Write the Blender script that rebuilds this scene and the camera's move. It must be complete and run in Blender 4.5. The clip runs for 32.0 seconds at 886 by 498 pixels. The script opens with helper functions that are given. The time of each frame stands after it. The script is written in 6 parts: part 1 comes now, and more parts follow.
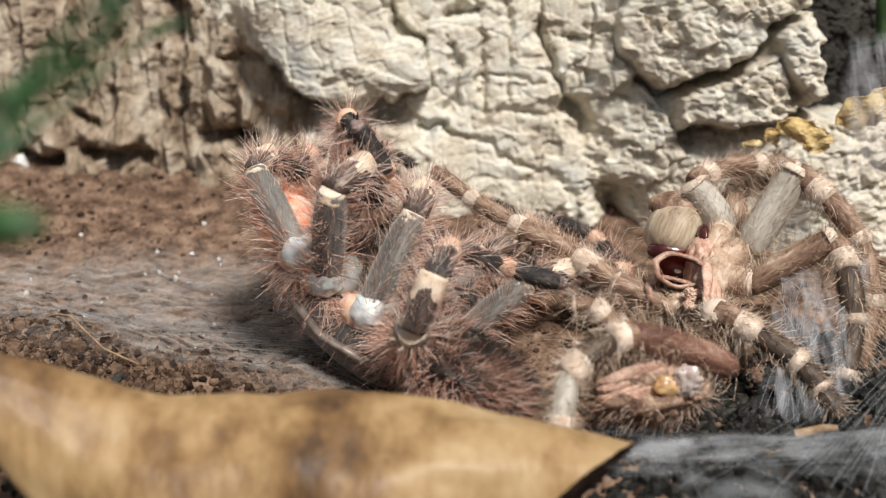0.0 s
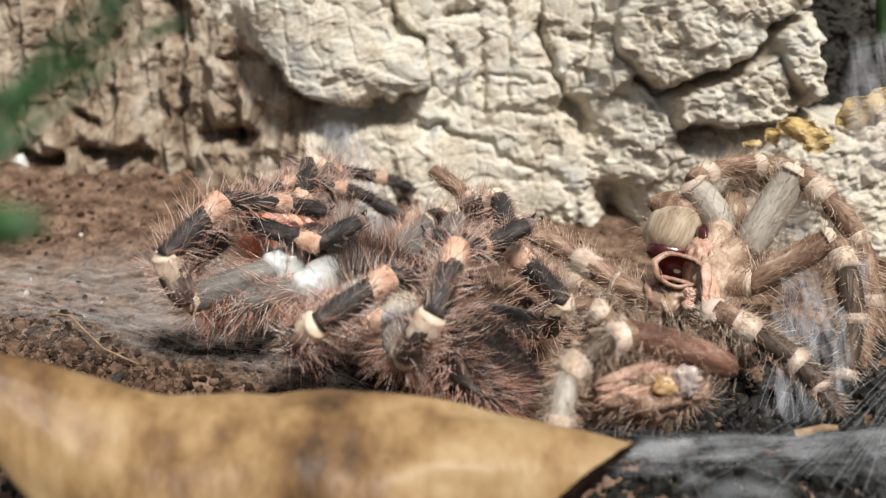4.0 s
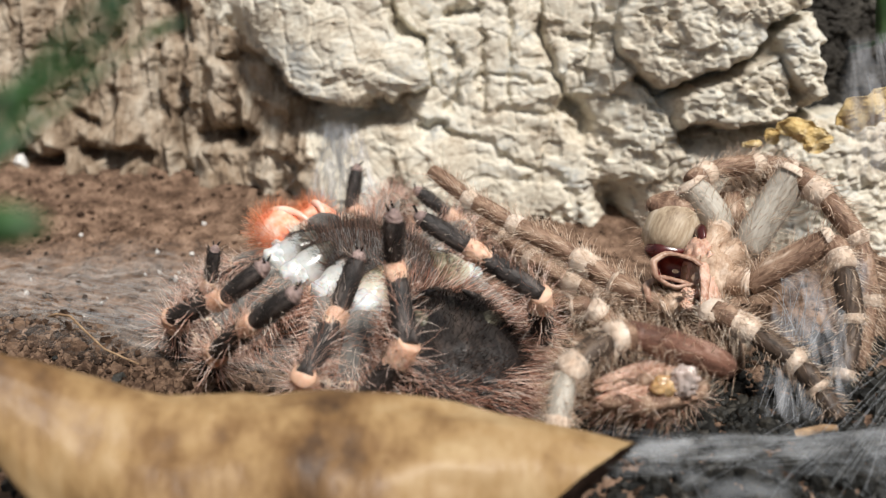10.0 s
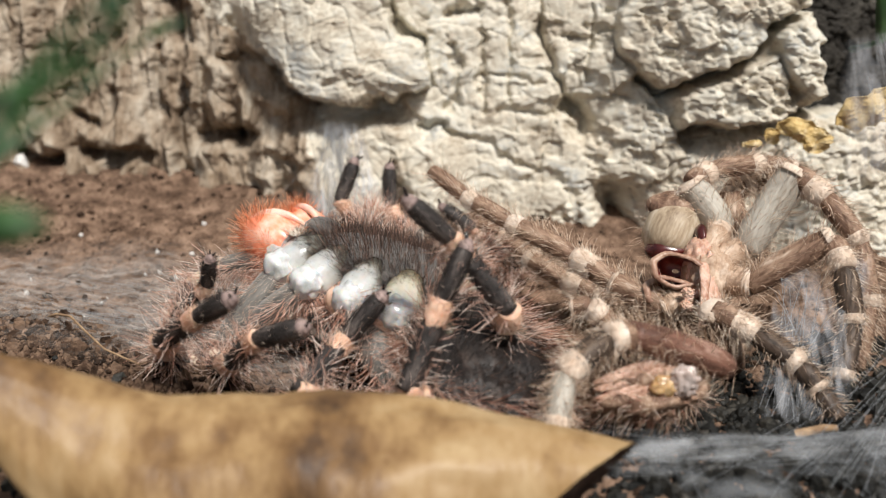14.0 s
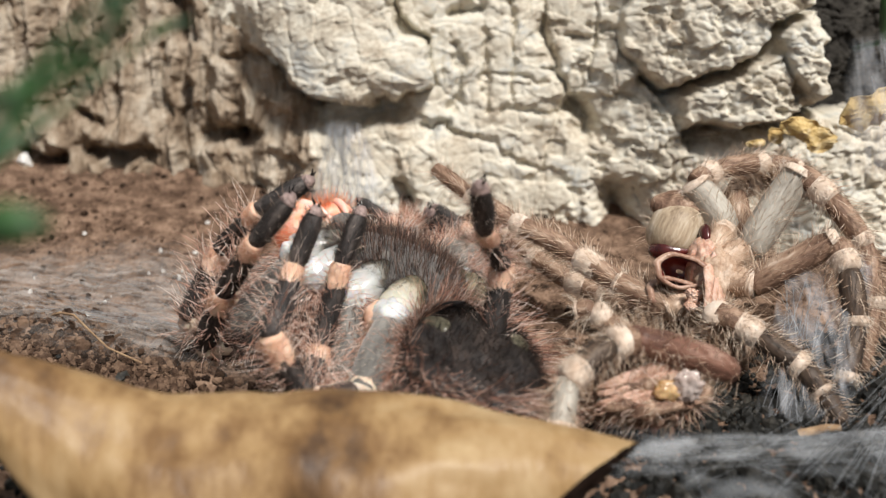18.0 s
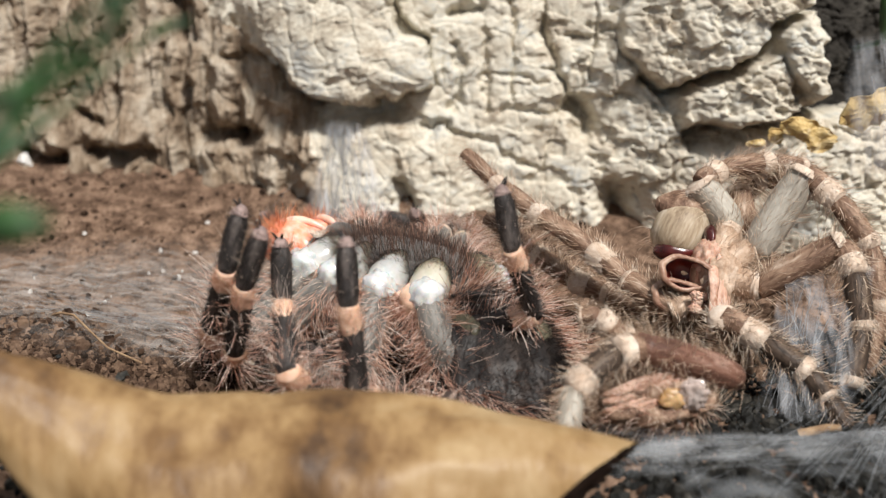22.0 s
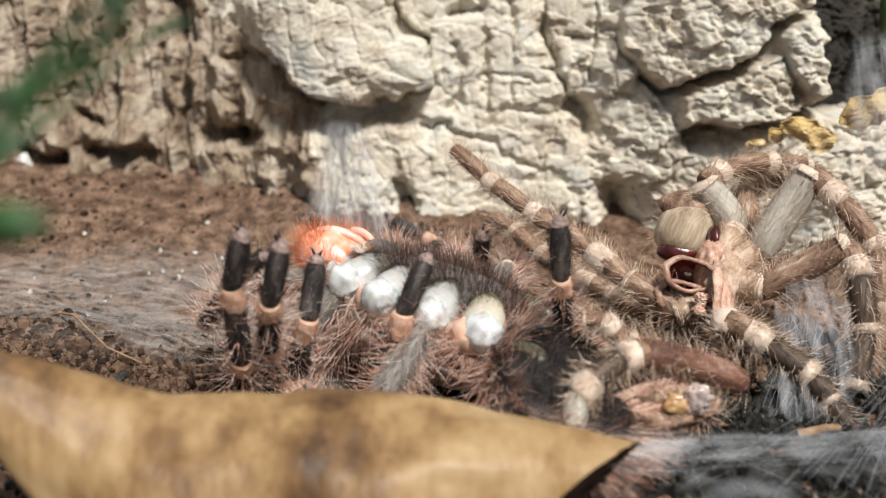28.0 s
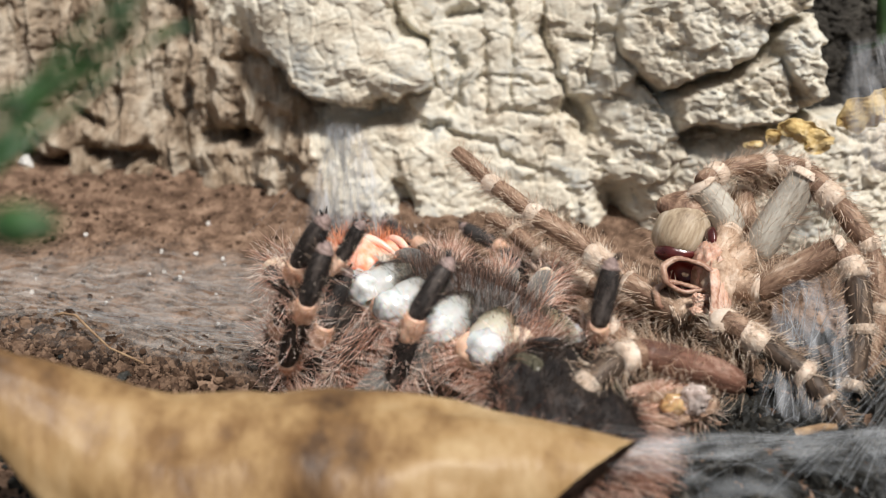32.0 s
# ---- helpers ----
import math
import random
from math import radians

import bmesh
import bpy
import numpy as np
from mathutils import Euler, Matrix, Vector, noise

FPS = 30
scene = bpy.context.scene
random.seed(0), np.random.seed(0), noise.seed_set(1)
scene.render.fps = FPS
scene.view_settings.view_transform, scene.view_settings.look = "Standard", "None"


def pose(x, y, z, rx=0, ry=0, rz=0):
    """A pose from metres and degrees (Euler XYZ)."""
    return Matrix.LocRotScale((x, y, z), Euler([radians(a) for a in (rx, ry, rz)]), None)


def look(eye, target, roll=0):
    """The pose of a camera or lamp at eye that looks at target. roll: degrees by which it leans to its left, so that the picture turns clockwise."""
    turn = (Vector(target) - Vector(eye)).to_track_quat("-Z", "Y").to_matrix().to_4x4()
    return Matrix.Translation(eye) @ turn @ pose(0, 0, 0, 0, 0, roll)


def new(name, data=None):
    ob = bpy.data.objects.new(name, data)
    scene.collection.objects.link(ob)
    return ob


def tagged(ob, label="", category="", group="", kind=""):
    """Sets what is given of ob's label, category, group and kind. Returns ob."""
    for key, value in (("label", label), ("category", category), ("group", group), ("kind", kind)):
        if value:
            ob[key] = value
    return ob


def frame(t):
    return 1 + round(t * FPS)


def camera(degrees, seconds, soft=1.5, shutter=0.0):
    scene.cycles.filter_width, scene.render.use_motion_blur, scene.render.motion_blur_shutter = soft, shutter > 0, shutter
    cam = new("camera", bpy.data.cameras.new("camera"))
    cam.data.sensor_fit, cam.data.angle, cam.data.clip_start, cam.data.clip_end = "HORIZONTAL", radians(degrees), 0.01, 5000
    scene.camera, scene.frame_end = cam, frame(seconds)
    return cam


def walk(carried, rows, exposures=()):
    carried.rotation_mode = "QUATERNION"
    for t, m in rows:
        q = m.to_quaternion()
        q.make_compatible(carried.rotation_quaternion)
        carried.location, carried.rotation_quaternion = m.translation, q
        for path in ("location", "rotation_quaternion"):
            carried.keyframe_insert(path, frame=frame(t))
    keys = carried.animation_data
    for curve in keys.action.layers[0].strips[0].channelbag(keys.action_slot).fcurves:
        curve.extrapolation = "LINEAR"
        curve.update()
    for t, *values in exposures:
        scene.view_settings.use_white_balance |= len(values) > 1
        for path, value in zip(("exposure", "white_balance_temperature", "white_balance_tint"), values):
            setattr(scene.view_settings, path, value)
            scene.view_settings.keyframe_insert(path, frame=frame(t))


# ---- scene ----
# ---- camera: a phone held still, nudged once, then eased back a little at the end ----
EYE = Vector((0.0, -0.21, 0.095))


def aim(yaw, down, back=0.0):
    d = Vector((-math.sin(radians(yaw)) * math.cos(radians(down)), math.cos(radians(yaw)) * math.cos(radians(down)), -math.sin(radians(down))))
    return look(EYE - d * back, EYE - d * back + d)


cam = camera(45, 32.0, soft=1.2)
cam.data.dof.use_dof = True
cam.data.dof.focus_distance = 0.230
cam.data.dof.aperture_fstop = 16.0
walk(cam, [(0.0, aim(0.0, 18.0)), (14.0, aim(0.0, 18.0)), (14.3, aim(0.18, 18.045)), (31.5, aim(0.18, 18.045)),
           (32.0, aim(0.15, 18.0, 0.0016))])

# ---- light: a bright lamp above the tank, soft room light all round ----
world = bpy.data.worlds.new("room_light")
scene.world = world
world.use_nodes = True
wn = world.node_tree.nodes["Background"]
wn.inputs["Color"].default_value = (0.80, 0.88, 1.0, 1)
wn.inputs["Strength"].default_value = 0.33
sun_data = bpy.data.lights.new("tank_lamp", "SUN")
sun_data.energy = 5.0
sun_data.angle = radians(12)
sun_data.color = (1.0, 0.955, 0.90)
sun = new("tank_lamp", sun_data)
sun.matrix_world = look((0.17, -0.27, 0.52), (0.0, 0.03, 0.0))
scene.view_settings.exposure = 0.0


# ---- materials ----
def material(name, stops, scale=200.0, detail=6.0, rough=0.8, bump=0.3, bump_scale=None, stretch=(1, 1, 1), spec=0.3,
             fine=0.0, coat=0.0, sheen=0.0, subsurface=0.0, metal=0.0, random_tint=0.0, dist=0.0004, along=0.0):
    """A surface whose colour runs through the stops by a broad and a fine noise, with relief from the fine one."""
    m = bpy.data.materials.new(name)
    m.use_nodes = True
    nt = m.node_tree
    b = nt.nodes["Principled BSDF"]
    tc = nt.nodes.new("ShaderNodeTexCoord")
    mp = nt.nodes.new("ShaderNodeMapping")
    mp.inputs["Scale"].default_value = stretch
    nt.links.new(tc.outputs["Object"], mp.inputs["Vector"])
    n1 = nt.nodes.new("ShaderNodeTexNoise")
    n1.inputs["Scale"].default_value = scale
    n1.inputs["Detail"].default_value = detail
    n1.inputs["Roughness"].default_value = 0.65
    n2 = nt.nodes.new("ShaderNodeTexNoise")
    n2.inputs["Scale"].default_value = bump_scale or scale * 6
    n2.inputs["Detail"].default_value = 5.0
    nt.links.new(mp.outputs["Vector"], n1.inputs["Vector"])
    nt.links.new(mp.outputs["Vector"], n2.inputs["Vector"])
    mix = nt.nodes.new("ShaderNodeMath")
    mix.operation = "MULTIPLY_ADD"
    mix.inputs[1].default_value = fine
    nt.links.new(n2.outputs["Fac"], mix.inputs[0])
    nt.links.new(n1.outputs["Fac"], mix.inputs[2])
    sub = nt.nodes.new("ShaderNodeMath")
    sub.operation = "SUBTRACT"
    sub.inputs[1].default_value = fine * 0.5
    nt.links.new(mix.outputs[0], sub.inputs[0])
    last = sub.outputs[0]
    if along:
        # runs from one end of the part to the other
        xyz = nt.nodes.new("ShaderNodeSeparateXYZ")
        nt.links.new(tc.outputs["Object"], xyz.inputs[0])
        run = nt.nodes.new("ShaderNodeMath")
        run.operation = "MULTIPLY_ADD"
        run.inputs[1].default_value = along
        nt.links.new(xyz.outputs["Z"], run.inputs[0])
        nt.links.new(last, run.inputs[2])
        last = run.outputs[0]
    if random_tint:
        info = nt.nodes.new("ShaderNodeNewGeometry")
        ra = nt.nodes.new("ShaderNodeMath")
        ra.operation = "MULTIPLY_ADD"
        ra.inputs[1].default_value = random_tint
        ra.inputs[2].default_value = -random_tint / 2
        nt.links.new(info.outputs["Random Per Island"], ra.inputs[0])
        ad = nt.nodes.new("ShaderNodeMath")
        ad.operation = "ADD"
        nt.links.new(last, ad.inputs[0])
        nt.links.new(ra.outputs[0], ad.inputs[1])
        last = ad.outputs[0]
    ramp = nt.nodes.new("ShaderNodeValToRGB")
    e = ramp.color_ramp.elements
    for i, (p, c) in enumerate(stops):
        el = e[i] if i < 2 else e.new(p)
        el.position = p
        el.color = (*c, 1)
    nt.links.new(last, ramp.inputs["Fac"])
    nt.links.new(ramp.outputs["Color"], b.inputs["Base Color"])
    b.inputs["Roughness"].default_value = rough
    b.inputs["Specular IOR Level"].default_value = spec
    b.inputs["Coat Weight"].default_value = coat
    b.inputs["Sheen Weight"].default_value = sheen
    b.inputs["Metallic"].default_value = metal
    if subsurface:
        b.inputs["Subsurface Weight"].default_value = subsurface
        b.inputs["Subsurface Radius"].default_value = (0.002, 0.001, 0.0006)
    if bump:
        bp = nt.nodes.new("ShaderNodeBump")
        bp.inputs["Strength"].default_value = bump
        bp.inputs["Distance"].default_value = dist
        nt.links.new(n2.outputs["Fac"], bp.inputs["Height"])
        nt.links.new(bp.outputs["Normal"], b.inputs["Normal"])
    return m


def silk(name, alpha, colour=(0.8, 0.82, 0.86), scale=300.0, stretch=(1, 1, 1), lo=0.35, hi=0.7):
    """Spider silk: a pale film with holes and streaks, so fine that it half shows what lies behind."""
    m = bpy.data.materials.new(name)
    m.use_nodes = True
    nt = m.node_tree
    b = nt.nodes["Principled BSDF"]
    b.inputs["Base Color"].default_value = (*colour, 1)
    b.inputs["Roughness"].default_value = 0.5
    tc = nt.nodes.new("ShaderNodeTexCoord")
    mp = nt.nodes.new("ShaderNodeMapping")
    mp.inputs["Scale"].default_value = stretch
    no = nt.nodes.new("ShaderNodeTexNoise")
    no.inputs["Scale"].default_value = scale
    no.inputs["Detail"].default_value = 6
    nt.links.new(tc.outputs["Object"], mp.inputs["Vector"])
    nt.links.new(mp.outputs["Vector"], no.inputs["Vector"])
    mr = nt.nodes.new("ShaderNodeMapRange")
    mr.inputs["From Min"].default_value = lo
    mr.inputs["From Max"].default_value = hi
    mr.inputs["To Max"].default_value = alpha
    nt.links.new(no.outputs["Fac"], mr.inputs["Value"])
    at = nt.nodes.new("ShaderNodeAttribute")
    at.attribute_name = "fade"
    mu = nt.nodes.new("ShaderNodeMath")
    mu.operation = "MULTIPLY"
    nt.links.new(mr.outputs[0], mu.inputs[0])
    nt.links.new(at.outputs["Fac"], mu.inputs[1])
    nt.links.new(mu.outputs[0], b.inputs["Alpha"])
    return m


M_BARK = material("cork_bark", [(0.26, (0.33, 0.265, 0.195)), (0.38, (0.50, 0.44, 0.35)), (0.48, (0.615, 0.565, 0.465)), (0.58, (0.66, 0.625, 0.535)), (0.70, (0.50, 0.505, 0.475))],
                  scale=60, rough=0.95, bump=0.45, bump_scale=620, stretch=(1, 1, 1.5), fine=0.5, spec=0.1, dist=0.0006)
# near-black colour that paints the shade in the gap beside the bark
M_GAP_SHADE = material("painted_gap_shade", [(0.3, (0.02, 0.018, 0.016)), (0.6, (0.055, 0.05, 0.043)), (0.8, (0.14, 0.13, 0.11))], scale=90, rough=0.9, bump=0.5, bump_scale=500, fine=0.4, spec=0.1)
M_BARK_BROWN = material("brown_cork_bark", [(0.30, (0.085, 0.06, 0.042)), (0.42, (0.23, 0.172, 0.12)), (0.52, (0.35, 0.285, 0.215)), (0.66, (0.46, 0.405, 0.33))],
                        scale=60, rough=0.95, bump=0.5, bump_scale=420, stretch=(1.8, 1, 0.5), fine=0.25, spec=0.1, dist=0.0008)
M_SOIL = material("damp_soil", [(0.3, (0.04, 0.024, 0.016)), (0.46, (0.13, 0.082, 0.056)), (0.60, (0.24, 0.158, 0.11)), (0.78, (0.36, 0.25, 0.18))],
                  scale=160, rough=0.95, bump=0.9, bump_scale=1100, fine=0.5, spec=0.1, dist=0.0009)
M_CRUMB = material("soil_crumb", [(0.25, (0.020, 0.012, 0.008)), (0.5, (0.085, 0.052, 0.035)), (0.75, (0.20, 0.13, 0.088))],
                   scale=400, rough=0.95, bump=0.8, fine=0.3, random_tint=0.5, spec=0.1)
M_WOOD = material("bare_wood", [(0.32, (0.06, 0.030, 0.013)), (0.42, (0.19, 0.105, 0.042)), (0.51, (0.33, 0.21, 0.095)), (0.64, (0.46, 0.33, 0.18))],
                  scale=30, rough=0.5, bump=0.5, bump_scale=150, stretch=(1.5, 1, 0.5), fine=0.2, spec=0.35, dist=0.0014)
M_WOODEND = material("dark_wood_end", [(0.3, (0.025, 0.016, 0.012)), (0.7, (0.10, 0.06, 0.04))], scale=300, rough=0.9, bump=0.6)
M_SILK_GROUND = silk("silk_mat", 0.50, (0.54, 0.49, 0.45), scale=240, stretch=(0.5, 2.2, 1), lo=0.3, hi=0.72)
M_SILK_SHEET = silk("silk_sheet", 0.68, (0.82, 0.84, 0.88), scale=260, stretch=(3, 3, 0.35), lo=0.32, hi=0.75)
M_SILK_VEIL = silk("silk_veil", 0.42, (0.80, 0.82, 0.86), scale=160, stretch=(3, 0.6, 0.4), lo=0.36, hi=0.8)
M_SILK_APRON = silk("silk_apron", 0.22, (0.72, 0.76, 0.80), scale=120, stretch=(0.35, 1.8, 3), lo=0.44, hi=0.78)
M_SILK_HEM = silk("silk_hem", 0.36, (0.78, 0.81, 0.84), scale=110, stretch=(0.25, 2, 4), lo=0.34, hi=0.72)
M_TWIG = material("dry_twig", [(0.3, (0.16, 0.09, 0.05)), (0.7, (0.42, 0.29, 0.17))], scale=300, rough=0.8, bump=0.5, fine=0.3)
# real gravel on the right; on the left it paints the branch's shade
M_GRAVEL_AND_SHADE = material("damp_gravel_and_branch_shade", [(0.3, (0.006, 0.006, 0.005)), (0.6, (0.018, 0.017, 0.014)), (0.85, (0.06, 0.054, 0.044))], scale=300, rough=0.6, bump=0.6, random_tint=0.5, fine=0.3)
M_WALL = material("tank_wall", [(0.3, (0.22, 0.22, 0.21)), (0.7, (0.34, 0.34, 0.33))], scale=20, rough=0.7, bump=0.1)
M_STRAND = material("silk_strand", [(0.3, (0.20, 0.21, 0.225)), (0.7, (0.34, 0.355, 0.37))], rough=0.4, bump=0)
M_LEAF = material("green_leaf", [(0.3, (0.010, 0.036, 0.012)), (0.5, (0.02, 0.062, 0.018)), (0.75, (0.05, 0.13, 0.03))], scale=120, rough=0.45, bump=0.2, spec=0.5, random_tint=0.2)
M_LICHEN = material("yellow_flake", [(0.3, (0.38, 0.24, 0.08)), (0.5, (0.58, 0.42, 0.18)), (0.7, (0.72, 0.60, 0.38))], scale=250, rough=0.8, bump=0.7, fine=0.3)
M_PEBBLE = material("white_grit", [(0.3, (0.6, 0.58, 0.55)), (0.7, (0.8, 0.8, 0.78))], rough=0.6, bump=0.3)


# ---- mesh helpers ----
def mesh_from(name, verts, faces, mat=None, smooth=True):
    me = bpy.data.meshes.new(name)
    me.from_pydata([tuple(v) for v in verts], [], faces)
    if mat:
        me.materials.append(mat)
    if smooth:
        me.polygons.foreach_set("use_smooth", [True] * len(me.polygons))
    me.update()
    return me


def put(name, me, parent=None, m=None, label=""):
    """Links a mesh as an object, under a thing when parent is given."""
    ob = new(name, me)
    if parent:
        ob.parent = parent
    if m is not None:
        ob.matrix_basis = m
    if label:
        ob["label"] = label
    return ob


def grid_faces(nx, ny):
    i = np.arange(nx - 1)[None, :] + np.arange(ny - 1)[:, None] * nx
    i = i.ravel()
    return np.stack([i, i + 1, i + nx + 1, i + nx], 1).tolist()


TABLES = {}


def lattice_noise(x, y, seed):
    """Smooth value noise on numpy arrays, about -1 to 1."""
    if seed not in TABLES:
        TABLES[seed] = np.random.RandomState(seed).rand(256, 256) * 2 - 1
    r = TABLES[seed]
    xi, yi = np.floor(x).astype(int), np.floor(y).astype(int)
    fx, fy = x - xi, y - yi
    fx, fy = fx * fx * (3 - 2 * fx), fy * fy * (3 - 2 * fy)
    a, b = r[yi % 256, xi % 256], r[yi % 256, (xi + 1) % 256]
    c, d = r[(yi + 1) % 256, xi % 256], r[(yi + 1) % 256, (xi + 1) % 256]
    return (a * (1 - fx) + b * fx) * (1 - fy) + (c * (1 - fx) + d * fx) * fy


def fbm(x, y, seed, octaves=4, gain=0.5):
    out, amp = 0, 1.0
    for k in range(octaves):
        out = out + amp * lattice_noise(x * 2 ** k + 17.3 * k, y * 2 ** k + 5.1 * k, seed + k)
        amp *= gain
    return out


def step_between(a, b, x):
    t = np.clip((x - a) / (b - a), 0, 1)
    return t * t * (3 - 2 * t)


def line_distance(x, y, pts):
    best = np.full(x.shape, 1e9)
    for (x0, y0), (x1, y1) in zip(pts, pts[1:]):
        dx, dy = x1 - x0, y1 - y0
        t = np.clip(((x - x0) * dx + (y - y0) * dy) / (dx * dx + dy * dy), 0, 1)
        best = np.minimum(best, np.hypot(x - x0 - t * dx, y - y0 - t * dy))
    return best


def inside(x, y, pts):
    c = np.zeros(x.shape, bool)
    for (x0, y0), (x1, y1) in zip(pts, pts[1:] + pts[:1]):
        if y0 != y1:
            c ^= ((y0 > y) != (y1 > y)) & (x < (x1 - x0) * (y - y0) / (y1 - y0) + x0)
    return c


def cells(x, y, size, seed, squash=1.0):
    """Cracked blocks: the distance to the nearest joint, and a random height for each block."""
    r = np.random.RandomState(seed)
    jx, jy, jh = r.rand(128, 128), r.rand(128, 128), r.rand(128, 128)
    gx, gy = x / size, y / (size * squash)
    xi, yi = np.floor(gx).astype(int), np.floor(gy).astype(int)
    f1, f2, h = np.full(x.shape, 9.0), np.full(x.shape, 9.0), np.zeros(x.shape)
    for ox in (-1, 0, 1):
        for oy in (-1, 0, 1):
            a, b = (xi + ox) % 128, (yi + oy) % 128
            d = np.hypot(xi + ox + jx[b, a] - gx, yi + oy + jy[b, a] - gy)
            near = d < f1
            f2 = np.where(near, f1, np.minimum(f2, d))
            h = np.where(near, jh[b, a], h)
            f1 = np.where(near, d, f1)
    return f2 - f1, h


# ---- cork bark wall (outlines in millimetres along and up its face) ----


TOP_PLATE = (10, [(-53.5, 76.5), (-61.1, 64.6), (-56.8, 54.9), (-52.2, 49.4), (-45.9, 43.3), (-38.0, 37.1), (-31.1, 35.5), (-22.6, 36.3), (-14.2, 39.5), (-4.0, 43.1), (-4.5, 47.6), (-7.1, 52.5), (-14.1, 56.9), (-15.7, 64.1), (-13.1, 77.0)])
MIDDLE_PLATE = (2.4, [(-12.6, 77.0), (-15.1, 64.1), (-6.0, 53.2), (-2.7, 43.4), (-13.3, 37.8), (-0.7, 31.2), (14.6, 24.6), (28.2, 18.5), (36.2, 36.3), (33.6, 46.7), (29.1, 57.8), (27.2, 77.0)])
JOINTED_PLATE = (3, [(27.9, 77.0), (30.1, 57.8), (36.6, 38.2), (45.6, 39.7), (54.9, 45.0), (51.0, 51.8), (51.0, 63.5), (52.2, 77.5)])
CORNER_PLATE = (8, [(52.5, 77.5), (51.0, 60.4), (52.2, 50.7), (57.5, 44.9), (67.6, 45.8), (74.6, 50.0), (80.2, 50.8), (84.9, 56.6), (88.9, 62.7), (98.2, 67.2), (105.3, 78.6)])
LOW_PLATE = (7, [(66.3, 39.5), (74.7, 46.7), (81.6, 49.4), (89.9, 54.3), (93.8, 47.7), (95.9, 41.0), (90.5, 36.4), (83.5, 34.3), (75.0, 35.1), (66.5, 32.7)])
EDGE_PLATE = (10, [(90.1, 56.2), (92.8, 63.7), (101.2, 67.2), (107.6, 61.1), (108.9, 50.8), (105.2, 45.6), (96.4, 44.5), (92.4, 50.6)])
FOOT_PLATE = (2, [(-13.4, 23.3), (-0.7, 29.6), (14.6, 23.6), (28.2, 17.7), (36.2, 34.6), (42.7, 27.5), (52.4, 39.7), (65.7, 37.4), (68.1, 24.4), (55.9, 14.0), (50.0, 7.5), (48.6, -2.5), (2.7, -8.6), (-10.1, -3.5), (-16.0, 11.6)])
PLATES = [TOP_PLATE, MIDDLE_PLATE, JOINTED_PLATE, CORNER_PLATE, LOW_PLATE, EDGE_PLATE, FOOT_PLATE]
RIDGES = [
    (5, 6, [(-81.7, 47.9), (-81.4, 33.5)]),
    (4, 4.5, [(-67.0, 43.9), (-64.2, 33.9), (-60.0, 27.2)]),
    (4, 5, [(-88.0, 24.4), (-89.0, 11.8), (-90.7, -2.9)]),
    (14, 3, [(-103.1, 46.3), (-101.9, 26.7)]),
    (6, 3, [(-134.9, 61.3), (-134.2, 49.0)]),
    (6, 3, [(-124.9, 59.6), (-124.7, 41.9)]),
    (6, 5, [(-59.6, 21.1), (-41.7, 22.8)]),
    (5, 4, [(-58.8, 13.7), (-43.7, 13.9)]),
    (5, 4, [(-82.1, 16.4), (-66.7, 17.2)]),
    (7, 4, [(-114.6, 20.4), (-102.6, 18.9)]),
    (5, 4, [(-57.3, 34.7), (-45.1, 33.4)]),
    (5, 4, [(-73.0, 45.1), (-71.5, 27.9)]),
    (5, 5, [(-133.7, 26.7), (-126.6, 19.5)]),
    (7, 4, [(-75.1, 8.9), (-66.9, 8.4)]),
    (5, 4, [(-95.1, 45.5), (-94.1, 36.6)]),
]
PLATE_CRACKS = [
    (6, 12, [(-41.5, 33.3), (-27.8, 32.2), (-15.9, 36.2)]),
    (3, 7, [(-54.2, 45.1), (-47.8, 39.8), (-38.9, 35.4)]),
    (2, 5, [(-15.7, 64.1), (-11.6, 57.4), (-6.5, 53.6)]),
    (2, 4, [(28.6, 61.0), (31.9, 49.8), (34.8, 41.0)]),
    (5.5, 10, [(37.8, 36.8), (42.6, 33.0), (41.4, 29.3)]),
    (3, 12, [(56.8, 44.2), (63.4, 43.2), (68.4, 44.6)]),
    (2.2, 10, [(68.4, 44.6), (74.6, 48.8), (80.2, 50.2), (85.6, 56.0), (89.1, 60.9), (93.9, 63.7), (101.2, 68.1)]),
    (3.2, 11, [(68.0, 31.9), (76.4, 34.0), (80.7, 32.5), (90.6, 34.7), (96.6, 39.6), (105.3, 43.3), (109.7, 47.8)]),
    (4, 9, [(69.5, 28.9), (78.6, 29.9)]),
    (1.2, 2.2, [(16.2, 34.0), (36.2, 33.5)]),
    (1.2, 2, [(11.1, 43.7), (30.4, 44.6)]),
    (1.6, 3, [(3.5, 54.5), (5.2, 41.4), (3.0, 34.0)]),
]
